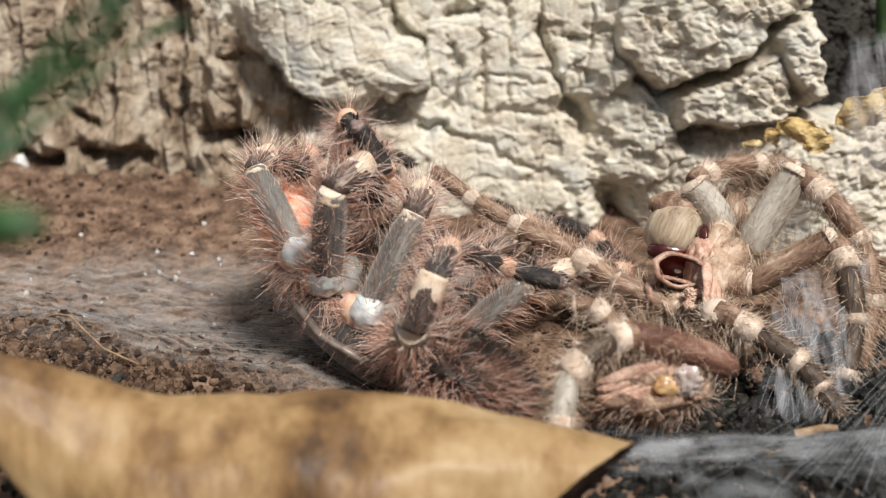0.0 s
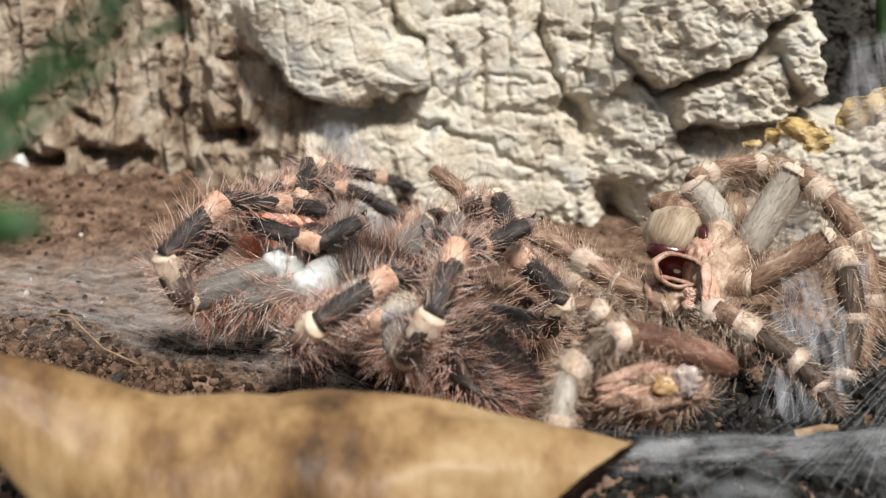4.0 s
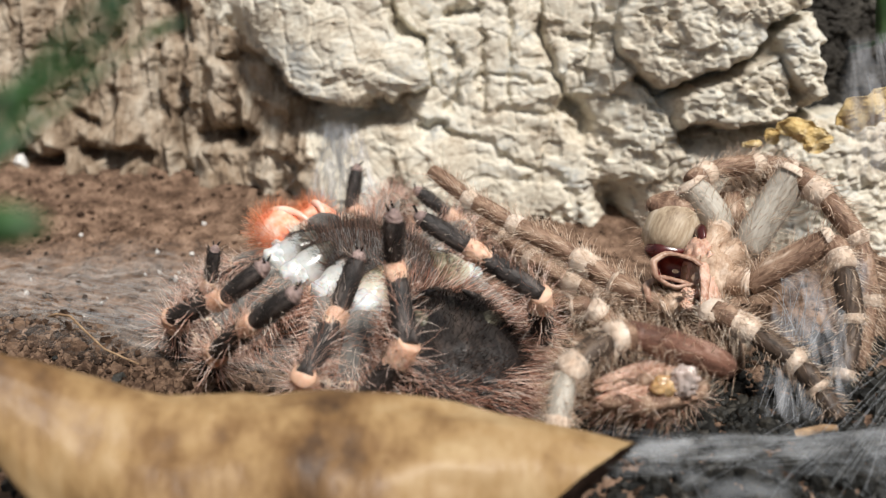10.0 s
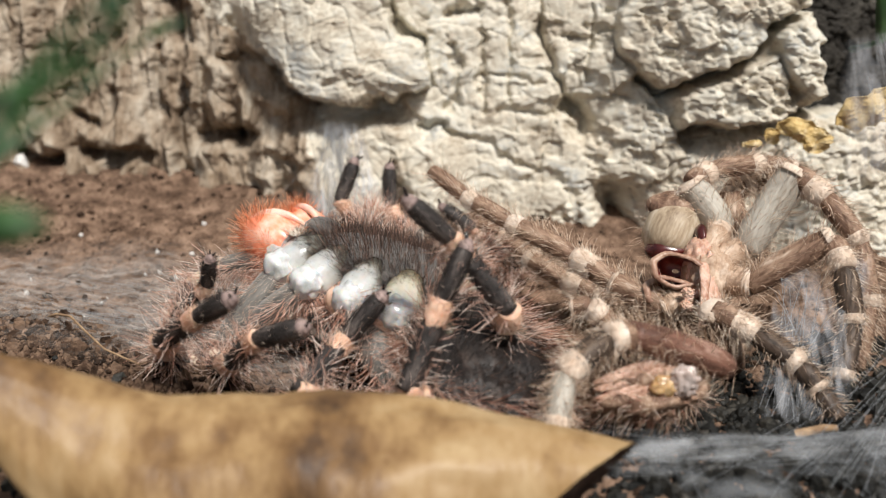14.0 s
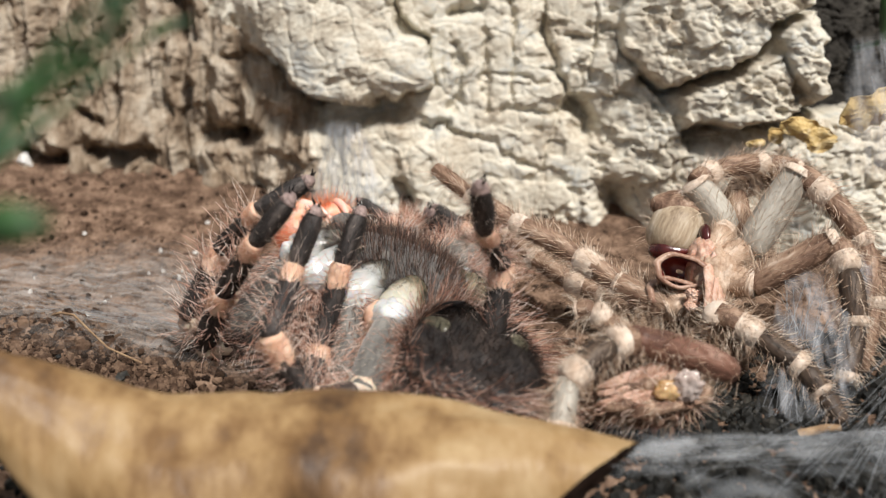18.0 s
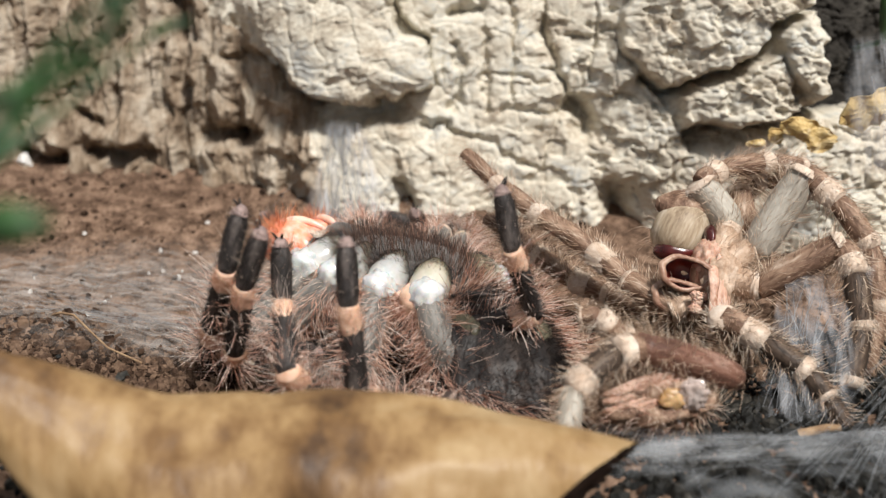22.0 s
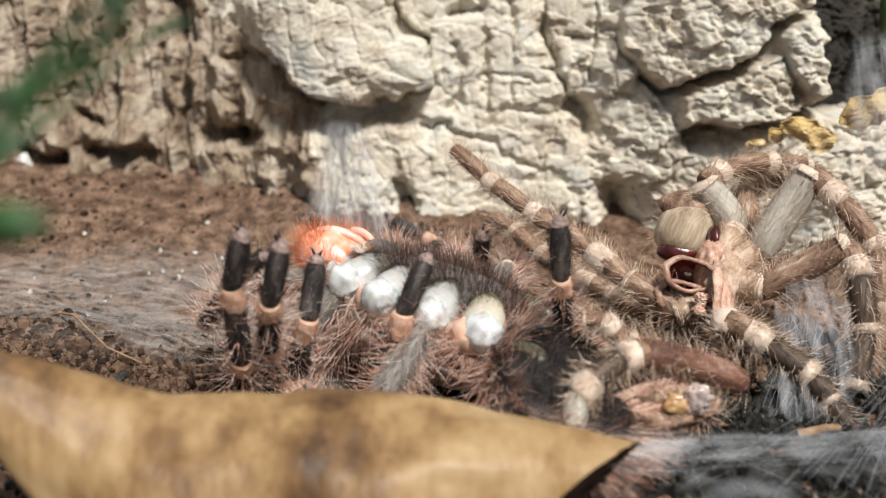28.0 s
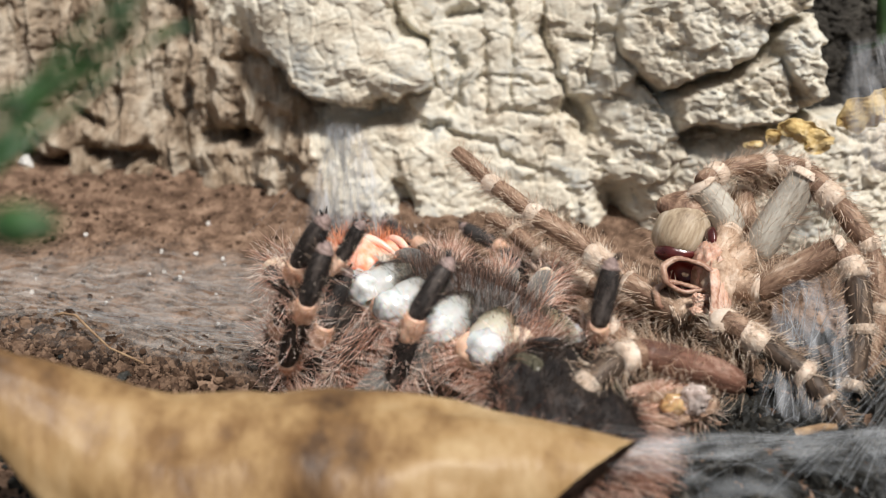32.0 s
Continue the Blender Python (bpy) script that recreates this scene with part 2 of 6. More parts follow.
HOLLOWS = [
    (1.2, 2.5, [(35.9, 55.6), (43.7, 58.4), (50.6, 57.9)]),
    (2.5, 5, [(1.0, 64.5), (10.2, 63.8)]),
    (1.5, 3, [(-7.5, 30.9), (2.7, 28.6)]),
    (6, 15, [(-89.6, 65.0), (-88.0, 54.6)]),
    (3, 7, [(-83.3, 62.6), (-80.9, 53.2)]),
    (6, 11, [(-75.7, 23.0), (-68.5, 23.0), (-60.5, 24.1)]),
    (5, 11, [(-142.6, 14.6), (-129.7, 12.4)]),
    (5, 12, [(-119.3, 16.4), (-108.3, 13.9), (-99.9, 14.9)]),
    (3, 7, [(-121.1, 26.9), (-114.4, 24.0)]),
    (3.5, 6, [(-68.8, 48.9), (-56.0, 48.6), (-50.4, 45.4)]),
    (4, 9, [(-70.2, 1.3), (-63.2, -3.3)]),
    (4.5, 9, [(-14.7, 12.5), (-12.3, 2.4)]),
]
SEAMS = [
    (9, 16, [(51.5, 8.6), (55.2, -1.5)]),
    (2, 5, [(-120.4, 57.8), (-120.2, 33.0)]),
    (2, 5, [(-139.3, 64.8), (-138.2, 49.0)]),
    (2.5, 5, [(-106.8, 54.3), (-109.6, 29.4)]),
    (2, 4, [(-94.0, 49.1), (-91.8, 29.6)]),
    (2, 4, [(-131.8, 61.3), (-130.7, 43.7)]),
    (1.8, 4, [(-77.1, 46.5), (-78.8, 23.5)]),
    (2.5, 5, [(-101.0, 11.3), (-83.6, 3.3)]),
    (1.4, 2.5, [(19.4, 65.8), (20.4, 36.5)]),
    (1.3, 2.5, [(11.1, 57.7), (12.5, 34.9)]),
    (1.2, 2.2, [(42.9, 64.7), (44.3, 44.1)]),
]


def bark_base(x):
    return 0.105 + 0.03 * step_between(0.03, 0.10, -x) - 0.03 * step_between(0.02, 0.10, x)


def cork_bark():
    xs = np.concatenate([np.linspace(-0.34, -0.155, 40)[:-1], np.linspace(-0.155, 0.155, 820), np.linspace(0.155, 0.34, 40)[1:]])
    hs = np.concatenate([np.linspace(-0.012, 0.088, 290), np.linspace(0.088, 0.22, 60)[1:]])
    X, H = np.meshgrid(xs, hs)
    x, h = X * 1000, H * 1000
    wx = x + 1.8 * fbm(x / 7, h / 7, 11)
    wh = h + 1.8 * fbm(x / 7, h / 7, 31)
    z = 1.8 * fbm(x / 30, h / 40, 3, 3)
    for amp, pts in PLATES:
        d = line_distance(wx, wh, pts + pts[:1]) * np.where(inside(wx, wh, pts), 1, -1)
        z += amp * step_between(-0.7, 0.9, d) + 0.12 * amp * step_between(0, 12, d)
    for w, amp, pts in RIDGES:
        z += amp * np.exp(-(line_distance(wx, wh, pts) / (0.62 * w)) ** 2)
    left = step_between(-30, -48, x + np.maximum(0, h - 34))
    right = step_between(48, 62, x)
    middle = (1 - left) * (1 - right)
    # broad terraces, then blocks: large on the plates, tall narrow columns on the weathered side
    q = 2.2 + fbm(wx / 17, wh / 9.5, 140, 3)
    z += 0.65 * (1 - left) * (np.floor(q * 2.2) + step_between(0.0, 0.3, q * 2.2 - np.floor(q * 2.2))) * 0.6
    e1, b1 = cells(wx, wh, 15, 5, 1.1)
    z += (1.6 * (b1 - 0.5) - 0.8 * np.exp(-(e1 / 0.06) ** 2)) * (0.25 + 0.75 * right)
    z += left * (4.2 * fbm(wx / 5.0, wh / 60, 150, 3) + 0.8 * fbm(wx / 9, wh / 8, 154, 2))
    e4, b4 = cells(wx, wh, 6.0, 25, 2.8)
    z += (1.6 * (b4 - 0.5) - 0.9 * np.exp(-(e4 / 0.10) ** 2)) * left
    # cork layers: shelves a few millimetres apart, broken by upright seams
    layer = (wh + 0.12 * x + 3.0 * fbm(x / 22, h / 16, 40, 3)) / 7.5
    z += middle * 0.9 * (layer - np.floor(layer) - 0.5) * step_between(-0.4, 0.3, fbm(x / 16, h / 9, 41, 2))
    seam, tall = cells(wx, wh, 9.5, 44, 2.2)
    z += middle * (0.7 * (tall - 0.5) - 0.6 * np.exp(-(seam / 0.06) ** 2))
    e2, b2 = cells(wx + 0.3 * wh, wh - 0.2 * wx, 4.6, 8, 0.8)
    rough = step_between(0.0, 0.6, fbm(x / 18, h / 18, 77, 2)) * 0.16 + 0.80 * right + 0.15 * left
    z += (1.3 * (b2 - 0.5) - 0.9 * np.exp(-(e2 / 0.10) ** 2)) * rough
    e3, b3 = cells(wx, wh, 1.9, 18, 0.8)
    z += (0.7 * (b3 - 0.5) - 0.3 * np.exp(-(e3 / 0.13) ** 2)) * rough
    z += (0.13 + 0.18 * right) * fbm(wx / 6, wh / 1.3, 60, 3) + (0.12 + 0.10 * right) * fbm(wx / 1.4, wh / 8, 64, 3) + 0.20 * fbm(x / 5, h / 5, 68, 4, 0.55)
    for w, deep, pts in PLATE_CRACKS + HOLLOWS + SEAMS:
        z -= deep * np.exp(-(line_distance(wx, wh, pts) / (0.55 * w)) ** 2)
    z -= 26 * step_between(105, 112, wx + 0.10 * wh) * step_between(34, 42, wh)
    pit = fbm(x / 6.5, h / 5, 210, 3)
    z -= 1.8 * step_between(0.36, 0.58, pit) * (0.25 + 0.75 * step_between(10, 45, x))
    Y = bark_base(X) + 0.2 * H - z / 1000
    front = np.stack([X, Y, H + 0.12 * z / 1000], -1).reshape(-1, 3)
    nx, ny = len(xs), len(hs)
    verts = front.tolist()
    faces = grid_faces(nx, ny)
    # back sheet closes the slab
    n0 = len(verts)
    for a in (0, nx - 1):
        for b in (0, ny - 1):
            verts.append((X[b, a], 0.30, H[b, a]))
    lb, lt, rb, rt = n0, n0 + 1, n0 + 2, n0 + 3
    faces.append([lb, lt, rt, rb])
    faces.append([(ny - 1) * nx + i for i in range(nx)] + [rt, lt])
    faces.append([i * nx for i in range(ny)] + [lt, lb])
    faces.append([i * nx + nx - 1 for i in range(ny)][::-1] + [rb, rt])
    # the slab comes apart along its deep cracks: plates, a brown weathered column, and the face between
    zone = np.zeros(x.shape, int)
    zone[wx + 2.0 * fbm(x / 5, h / 5, 99, 3) < np.where(wh > 34, -36 - 1.45 * (wh - 34), -37 - 0.12 * wh)] = 1
    for i, (amp, pts) in enumerate(PLATES):
        zone[inside(wx, wh, pts) & (zone == 0)] = 2 + i
    # right-hand gap: its shade is put in as a dark colour zone
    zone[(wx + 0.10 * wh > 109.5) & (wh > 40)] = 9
    of_face = zone[:-1, :-1].ravel().tolist() + [0] * (len(faces) - (nx - 1) * (ny - 1))
    root = tagged(new("cork_bark"), "weathered grey-beige cork bark slab standing upright in the soil", "bark")
    verts = np.array(verts)
    for k in (*range(2 + len(PLATES)), 9):
        mine = [f for f, q in zip(faces, of_face) if q == k]
        used = sorted({i for f in mine for i in f})
        to = {i: j for j, i in enumerate(used)}
        name = "shaded_recess" if k == 9 else ("face", "brown_column", "plate")[min(k, 2)]
        put(name, mesh_from(name, verts[used].tolist(), [[to[i] for i in f] for f in mine], M_GAP_SHADE if k == 9 else (M_BARK, M_BARK_BROWN)[k == 1]), root, None, "darker brown ridged bark" if k == 1 else "dark gap beside the bark edge" if k == 9 else "")
    return root


cork_bark()


# ---- soil ----
def soil_height(x, y):
    u, v = x * 1000, y * 1000
    z = 1.6 * fbm(u / 28, v / 28, 70, 3) + 0.9 * fbm(u / 5, v / 5, 75, 4, 0.6)
    z += 7.5 * np.exp(-(((u + 92) / 34) ** 2 + ((v - 6 + 0.25 * (u + 92)) / 17) ** 2))
    z += 4.0 * np.exp(-(((u + 50) / 16) ** 2 + ((v + 14) / 8) ** 2))
    z -= 3.0 * np.exp(-(((u + 20) / 30) ** 2 + ((v - 22) / 22) ** 2))
    z -= 4.5 * np.exp(-(((u - 18) / 30) ** 2 + ((v + 10) / 15) ** 2))
    z += 10 * step_between(60, 150, v)
    return z / 1000


def ground():
    xs = np.concatenate([np.linspace(-0.45, -0.19, 60), np.linspace(-0.185, 0.185, 520), np.linspace(0.19, 0.45, 60)])
    ys = np.concatenate([np.linspace(-0.50, -0.17, 60), np.linspace(-0.165, 0.20, 460), np.linspace(0.205, 0.45, 50)])
    X, Y = np.meshgrid(xs, ys)
    Z = soil_height(X, Y)
    me = mesh_from("ground", np.stack([X, Y, Z], -1).reshape(-1, 3).tolist(), grid_faces(len(xs), len(ys)), M_SOIL)
    return tagged(new("ground", me), "dark brown damp soil floor of the tank", "ground", kind="structure")


ground()


def tank_wall(name, lo, hi):
    """A plain panel that closes the tank behind and beside the view."""
    (x0, y0, z0), (x1, y1, z1) = lo, hi
    vs = [(x, y, z) for x in (x0, x1) for y in (y0, y1) for z in (z0, z1)]
    fs = [(0, 1, 3, 2), (4, 6, 7, 5), (0, 4, 5, 1), (2, 3, 7, 6), (0, 2, 6, 4), (1, 5, 7, 3)]
    tagged(new(name, mesh_from(name, vs, fs, M_WALL, smooth=False)), "plain grey wall panel of the tank", "wall", kind="structure")


tank_wall("wall_back", (-0.46, 0.44, -0.03), (0.46, 0.452, 0.30))
tank_wall("wall_left", (-0.462, -0.50, -0.03), (-0.45, 0.44, 0.30))
tank_wall("wall_right", (0.45, -0.50, -0.03), (0.462, 0.44, 0.30))


def height_at(x, y):
    return float(soil_height(np.array([x]), np.array([y]))[0])


def lumps(name, places, mat, label, category, rng):
    """Many small rough grains in one mesh."""
    phi = (1 + 5 ** 0.5) / 2
    ico = np.array([(-1, phi, 0), (1, phi, 0), (-1, -phi, 0), (1, -phi, 0), (0, -1, phi), (0, 1, phi), (0, -1, -phi), (0, 1, -phi), (phi, 0, -1), (phi, 0, 1), (-phi, 0, -1), (-phi, 0, 1)]) / 1.9
    tri = [(0, 11, 5), (0, 5, 1), (0, 1, 7), (0, 7, 10), (0, 10, 11), (1, 5, 9), (5, 11, 4), (11, 10, 2), (10, 7, 6), (7, 1, 8), (3, 9, 4), (3, 4, 2), (3, 2, 6), (3, 6, 8), (3, 8, 9), (4, 9, 5), (2, 4, 11), (6, 2, 10), (8, 6, 7), (9, 8, 1)]
    vs, fs = [], []
    for x, y, z, r in places:
        s = r * (0.6 + 0.8 * rng.rand(3))
        k = ico * (0.65 + 0.7 * rng.rand(12, 1)) * s
        a = rng.rand() * 6.28
        k = np.stack([k[:, 0] * math.cos(a) - k[:, 1] * math.sin(a), k[:, 0] * math.sin(a) + k[:, 1] * math.cos(a), k[:, 2]], 1) + (x, y, z)
        n = len(vs)
        vs.extend(k.tolist())
        fs.extend([(p + n, q + n, w + n) for p, q, w in tri])
    return tagged(new(name, mesh_from(name, vs, fs, mat, smooth=False)), label, category, kind="stuff")


def soil_crumbs():
    rng = np.random.RandomState(4)
    places = []
    for _ in range(5200):
        x, y = rng.uniform(-0.16, 0.13), rng.uniform(-0.06, 0.13)
        r = 0.0003 + 0.0008 * rng.rand() ** 4
        places.append((x, y, height_at(x, y) + 0.2 * r, r))
    for _ in range(9500):
        u = rng.normal(0, 1)
        x, y = -0.085 + 0.032 * u, 0.0 - 0.008 * u + 0.014 * rng.normal()
        r = 0.00022 + 0.0010 * rng.rand() ** 5
        places.append((x, y, height_at(x, y) + 0.3 * r, r))
    lumps("soil_crumbs", places, M_CRUMB, "loose dark brown crumbs of soil strewn over the ground", "soil", rng)


soil_crumbs()


# ---- foreground branch ----
def branch():
    rng = np.random.RandomState(9)
    # along: x, y, top z, radius
    keys = [(-0.150, -0.082, 0.060, 0.0050), (-0.110, -0.078, 0.0495, 0.0050), (-0.075, -0.074, 0.0388, 0.0052), (-0.0625, -0.072, 0.0345, 0.0050), (-0.0555, -0.071, 0.0318, 0.0072), (-0.047, -0.070, 0.0281, 0.0106),
            (-0.039, -0.070, 0.0257, 0.0130), (-0.023, -0.070, 0.0254, 0.0142), (-0.014, -0.070, 0.0262, 0.0152), (0.0015, -0.070, 0.0246, 0.0145), (0.018, -0.070, 0.0222, 0.0125), (0.0255, -0.070, 0.0207, 0.0105), (0.0335, -0.070, 0.0188, 0.008)]
    k = np.array(keys)
    n, around = 150, 72
    xs = np.linspace(k[0, 0], k[-1, 0], n)
    vs = []
    for i, x in enumerate(xs):
        y, top, r = (np.interp(x, k[:, 0], k[:, c]) for c in (1, 2, 3))
        for j in range(around):
            a = 2 * math.pi * j / around
            d = 1 + 0.07 * math.cos(a) * math.cos(a) * math.sin(190 * x + 2.5 * math.sin(a)) * (math.sin(a) < 0.75) + 0.05 * float(fbm(np.array([x * 60.0]), np.array([3 + 2.2 * math.cos(a)]), 90, 3)[0]) + 0.02 * math.sin(9 * a + 40 * x) * math.sin(3 * a + 1)
            vs.append((x + ((0.007 * (math.sin(a) - 1) + 0.0075 * (math.cos(a) - 1)) * ((x - k[0, 0]) / (k[-1, 0] - k[0, 0])) ** 2), y + r * 1.05 * d * math.cos(a), top - r + r * d * math.sin(a)))
    fs = []
    for i in range(n - 1):
        for j in range(around):
            fs.append((i * around + j, i * around + (j + 1) % around, (i + 1) * around + (j + 1) % around, (i + 1) * around + j))
    b = new("branch")
    b.matrix_basis = pose(0, 0, 0)
    tagged(b, "bare tan driftwood branch with a dark sawn end, lying on soil", "branch")
    put("shaft", mesh_from("shaft", vs, fs, M_WOOD), b)
    ring = vs[-around:]
    c = np.mean(ring, 0)
    ev = [tuple(c + (np.array(p) - c) * s + np.array((0.0006 * (1 - s) + 0.0003 * rng.randn(), 0, 0))) for s in (1.0, 0.75, 0.5, 0.25) for p in ring] + [tuple(c)]
    ef = []
    for q in range(3):
        for j in range(around):
            ef.append((q * around + j, q * around + (j + 1) % around, (q + 1) * around + (j + 1) % around, (q + 1) * around + j))
    for j in range(around):
        ef.append((3 * around + j, 3 * around + (j + 1) % around, 4 * around))
    put("sawn_end", mesh_from("sawn_end", ev, ef, M_WOODEND), b, label="dark brown sawn end")
    vs0 = vs[:around]
    put("root_end", mesh_from("root_end", vs0, [list(range(around))[::-1]], M_WOODEND), b)


branch()


# ---- creature materials ----
M_BLACK = material("black_velvet_cuticle", [(0.32, (0.014, 0.012, 0.011)), (0.48, (0.036, 0.030, 0.028)), (0.64, (0.12, 0.10, 0.09))], scale=520, rough=0.62, bump=0.35, fine=0.3, spec=0.4, stretch=(1, 1, 0.3))
M_FEMUR = material("grey_new_cuticle", [(0.3, (0.075, 0.072, 0.066)), (0.5, (0.165, 0.155, 0.14)), (0.72, (0.30, 0.285, 0.26))], scale=300, rough=0.5, bump=0.3, fine=0.3, stretch=(1, 1, 0.25), sheen=0.3)
M_PATELLA = material("striped_brown_cuticle", [(0.35, (0.035, 0.027, 0.025)), (0.52, (0.11, 0.080, 0.068)), (0.66, (0.46, 0.36, 0.30))], scale=300, rough=0.5, bump=0.3, fine=0.3, stretch=(1, 1, 0.2))
M_BAND = material("orange_cream_band", [(0.30, (0.62, 0.34, 0.22)), (0.5, (0.80, 0.56, 0.42)), (0.70, (0.88, 0.75, 0.64))], scale=90, rough=0.55, bump=0.3, subsurface=0.2, fine=0.2)
M_CREAM = material("cream_band", [(0.3, (0.62, 0.45, 0.32)), (0.6, (0.78, 0.66, 0.53)), (0.8, (0.85, 0.78, 0.68))], scale=260, rough=0.55, bump=0.3, subsurface=0.2, fine=0.2)
M_PALE = material("pale_translucent_knob", [(0.32, (0.36, 0.36, 0.34)), (0.46, (0.62, 0.64, 0.64)), (0.62, (0.82, 0.83, 0.82))], scale=150, rough=0.12, bump=0.06, subsurface=0.4, spec=0.7, fine=0.05)
M_FANG = material("soft_pink_fang", [(0.3, (0.88, 0.40, 0.28)), (0.6, (0.92, 0.66, 0.56))], scale=90, rough=0.25, bump=0.05, subsurface=0.4, spec=0.6)
M_STERNUM = material("dark_grey_sternum", [(0.3, (0.03, 0.028, 0.026)), (0.55, (0.10, 0.092, 0.085)), (0.8, (0.24, 0.22, 0.19))], scale=260, rough=0.6, bump=0.6, fine=0.4, sheen=0.4)
M_OLIVE = material("olive_book_lung", [(0.3, (0.045, 0.040, 0.026)), (0.55, (0.11, 0.10, 0.066)), (0.8, (0.24, 0.22, 0.16))], scale=260, rough=0.35, bump=0.3, spec=0.5)
M_PEDICEL = material("cream_soft_skin", [(0.3, (0.44, 0.32, 0.15)), (0.6, (0.66, 0.58, 0.42))], scale=160, rough=0.35, bump=0.3, subsurface=0.3)
M_CLAW = material("dark_claw", [(0.3, (0.01, 0.008, 0.008)), (0.7, (0.03, 0.02, 0.02))], rough=0.25, bump=0, spec=0.6)
M_TOE = material("grey_pink_toe_pad", [(0.3, (0.10, 0.07, 0.065)), (0.7, (0.42, 0.31, 0.28))], scale=500, rough=0.5, bump=0.3)
M_HAIR_RED = material("red_brown_hair", [(0.2, (0.34, 0.13, 0.08)), (0.5, (0.70, 0.41, 0.30)), (0.8, (0.90, 0.75, 0.65))], scale=200, rough=0.45, bump=0, random_tint=0.7, spec=0.4)
M_HAIR_DARK = material("black_hair", [(0.2, (0.010, 0.008, 0.008)), (0.6, (0.035, 0.027, 0.024)), (0.9, (0.16, 0.10, 0.075))], scale=200, rough=0.4, bump=0, random_tint=0.6, spec=0.4)
M_HAIR_PALE = material("pale_buff_hair", [(0.2, (0.38, 0.24, 0.17)), (0.5, (0.62, 0.47, 0.36)), (0.8, (0.80, 0.70, 0.60))], scale=200, rough=0.45, bump=0, random_tint=0.6, spec=0.4)
M_HAIR_BRISTLE = material("rosy_bristle", [(0.2, (0.40, 0.19, 0.13)), (0.5, (0.72, 0.47, 0.37)), (0.8, (0.90, 0.79, 0.70))], scale=200, rough=0.4, bump=0, random_tint=0.7, spec=0.4)
M_HAIR_BAND = material("peach_band_hair", [(0.2, (0.55, 0.30, 0.19)), (0.5, (0.74, 0.50, 0.36)), (0.8, (0.86, 0.72, 0.60))], scale=200, rough=0.45, bump=0, random_tint=0.6, spec=0.3)
M_HAIR_ORANGE = material("orange_hair", [(0.2, (0.50, 0.12, 0.045)), (0.5, (0.80, 0.28, 0.12)), (0.8, (0.90, 0.50, 0.30))], scale=200, rough=0.45, bump=0, random_tint=0.6, spec=0.4)
M_SKIN = material("dry_shed_skin", [(0.32, (0.075, 0.040, 0.026)), (0.45, (0.19, 0.112, 0.075)), (0.58, (0.34, 0.225, 0.155)), (0.72, (0.54, 0.42, 0.33))], scale=230, rough=0.65, bump=0.5, fine=0.4, stretch=(1, 1, 0.3), spec=0.3)
M_SKIN_GREY = material("grey_shed_femur", [(0.3, (0.24, 0.21, 0.17)), (0.5, (0.42, 0.385, 0.33)), (0.75, (0.58, 0.55, 0.48))], scale=260, rough=0.6, bump=0.4, fine=0.3, stretch=(1, 1, 0.25))
M_SKIN_DARK = material("dark_shed_shin", [(0.3, (0.02, 0.016, 0.013)), (0.55, (0.09, 0.06, 0.042)), (0.8, (0.26, 0.19, 0.13))], scale=260, rough=0.55, bump=0.4, fine=0.4, stretch=(1, 1, 0.25))
M_SKIN_PINK = material("pink_crumpled_skin", [(0.28, (0.34, 0.16, 0.10)), (0.5, (0.62, 0.40, 0.30)), (0.75, (0.80, 0.64, 0.54))], scale=190, rough=0.45, bump=0.7, fine=0.4, subsurface=0.15, spec=0.5)
M_MAROON = material("glossy_maroon_shell", [(0.3, (0.020, 0.004, 0.004)), (0.6, (0.085, 0.013, 0.011)), (0.85, (0.20, 0.045, 0.035))], scale=160, rough=0.22, bump=0.15, spec=0.6)
M_AMBER = material("amber_dried_skin", [(0.3, (0.34, 0.17, 0.06)), (0.6, (0.60, 0.40, 0.20))], scale=200, rough=0.25, bump=0.3, spec=0.6, subsurface=0.2)


# ---- shape helpers for limbs ----
def lathe(profile, mat, around=18, bend=0.0, flat=1.0, ripple=0.0, seed=0, name="limb"):
    """A tube along +Z through (z, radius) stops, smoothed, bowed a little towards +Y."""
    z = np.array([p[0] for p in profile], float)
    r = np.array([p[1] for p in profile], float)
    n = max(14, len(profile) * 4)
    zz = np.linspace(z[0], z[-1], n)
    rr = np.interp(zz, z, r)
    k = np.array([0.25, 0.5, 0.25])
    for _ in range(3):
        rr[1:-1] = np.convolve(rr, k, "valid")
    vs = []
    rng = np.random.RandomState(seed)
    ph = rng.rand(4) * 6.28
    L = z[-1] - z[0]
    for i in range(n):
        u = (zz[i] - z[0]) / L
        for j in range(around):
            a = 2 * math.pi * j / around
            q = rr[i] * (1 + ripple * (math.sin(3 * a + ph[0] + 5 * u) * 0.5 + math.sin(5 * a + ph[1] - 9 * u) * 0.4 + math.sin(2 * a + 14 * u + ph[2]) * 0.5))
            vs.append((q * math.cos(a), q * flat * math.sin(a) + bend * L * 4 * u * (1 - u), zz[i]))
    vs += [(0, 0, zz[0]), (0, 0, zz[-1])]
    fs = []
    for i in range(n - 1):
        for j in range(around):
            fs.append((i * around + j, i * around + (j + 1) % around, (i + 1) * around + (j + 1) % around, (i + 1) * around + j))
    c0, c1 = n * around, n * around + 1
    for j in range(around):
        fs.append((c0, (j + 1) % around, j))
        fs.append((c1, (n - 1) * around + j, (n - 1) * around + (j + 1) % around))
    return mesh_from(name, vs, fs, mat)


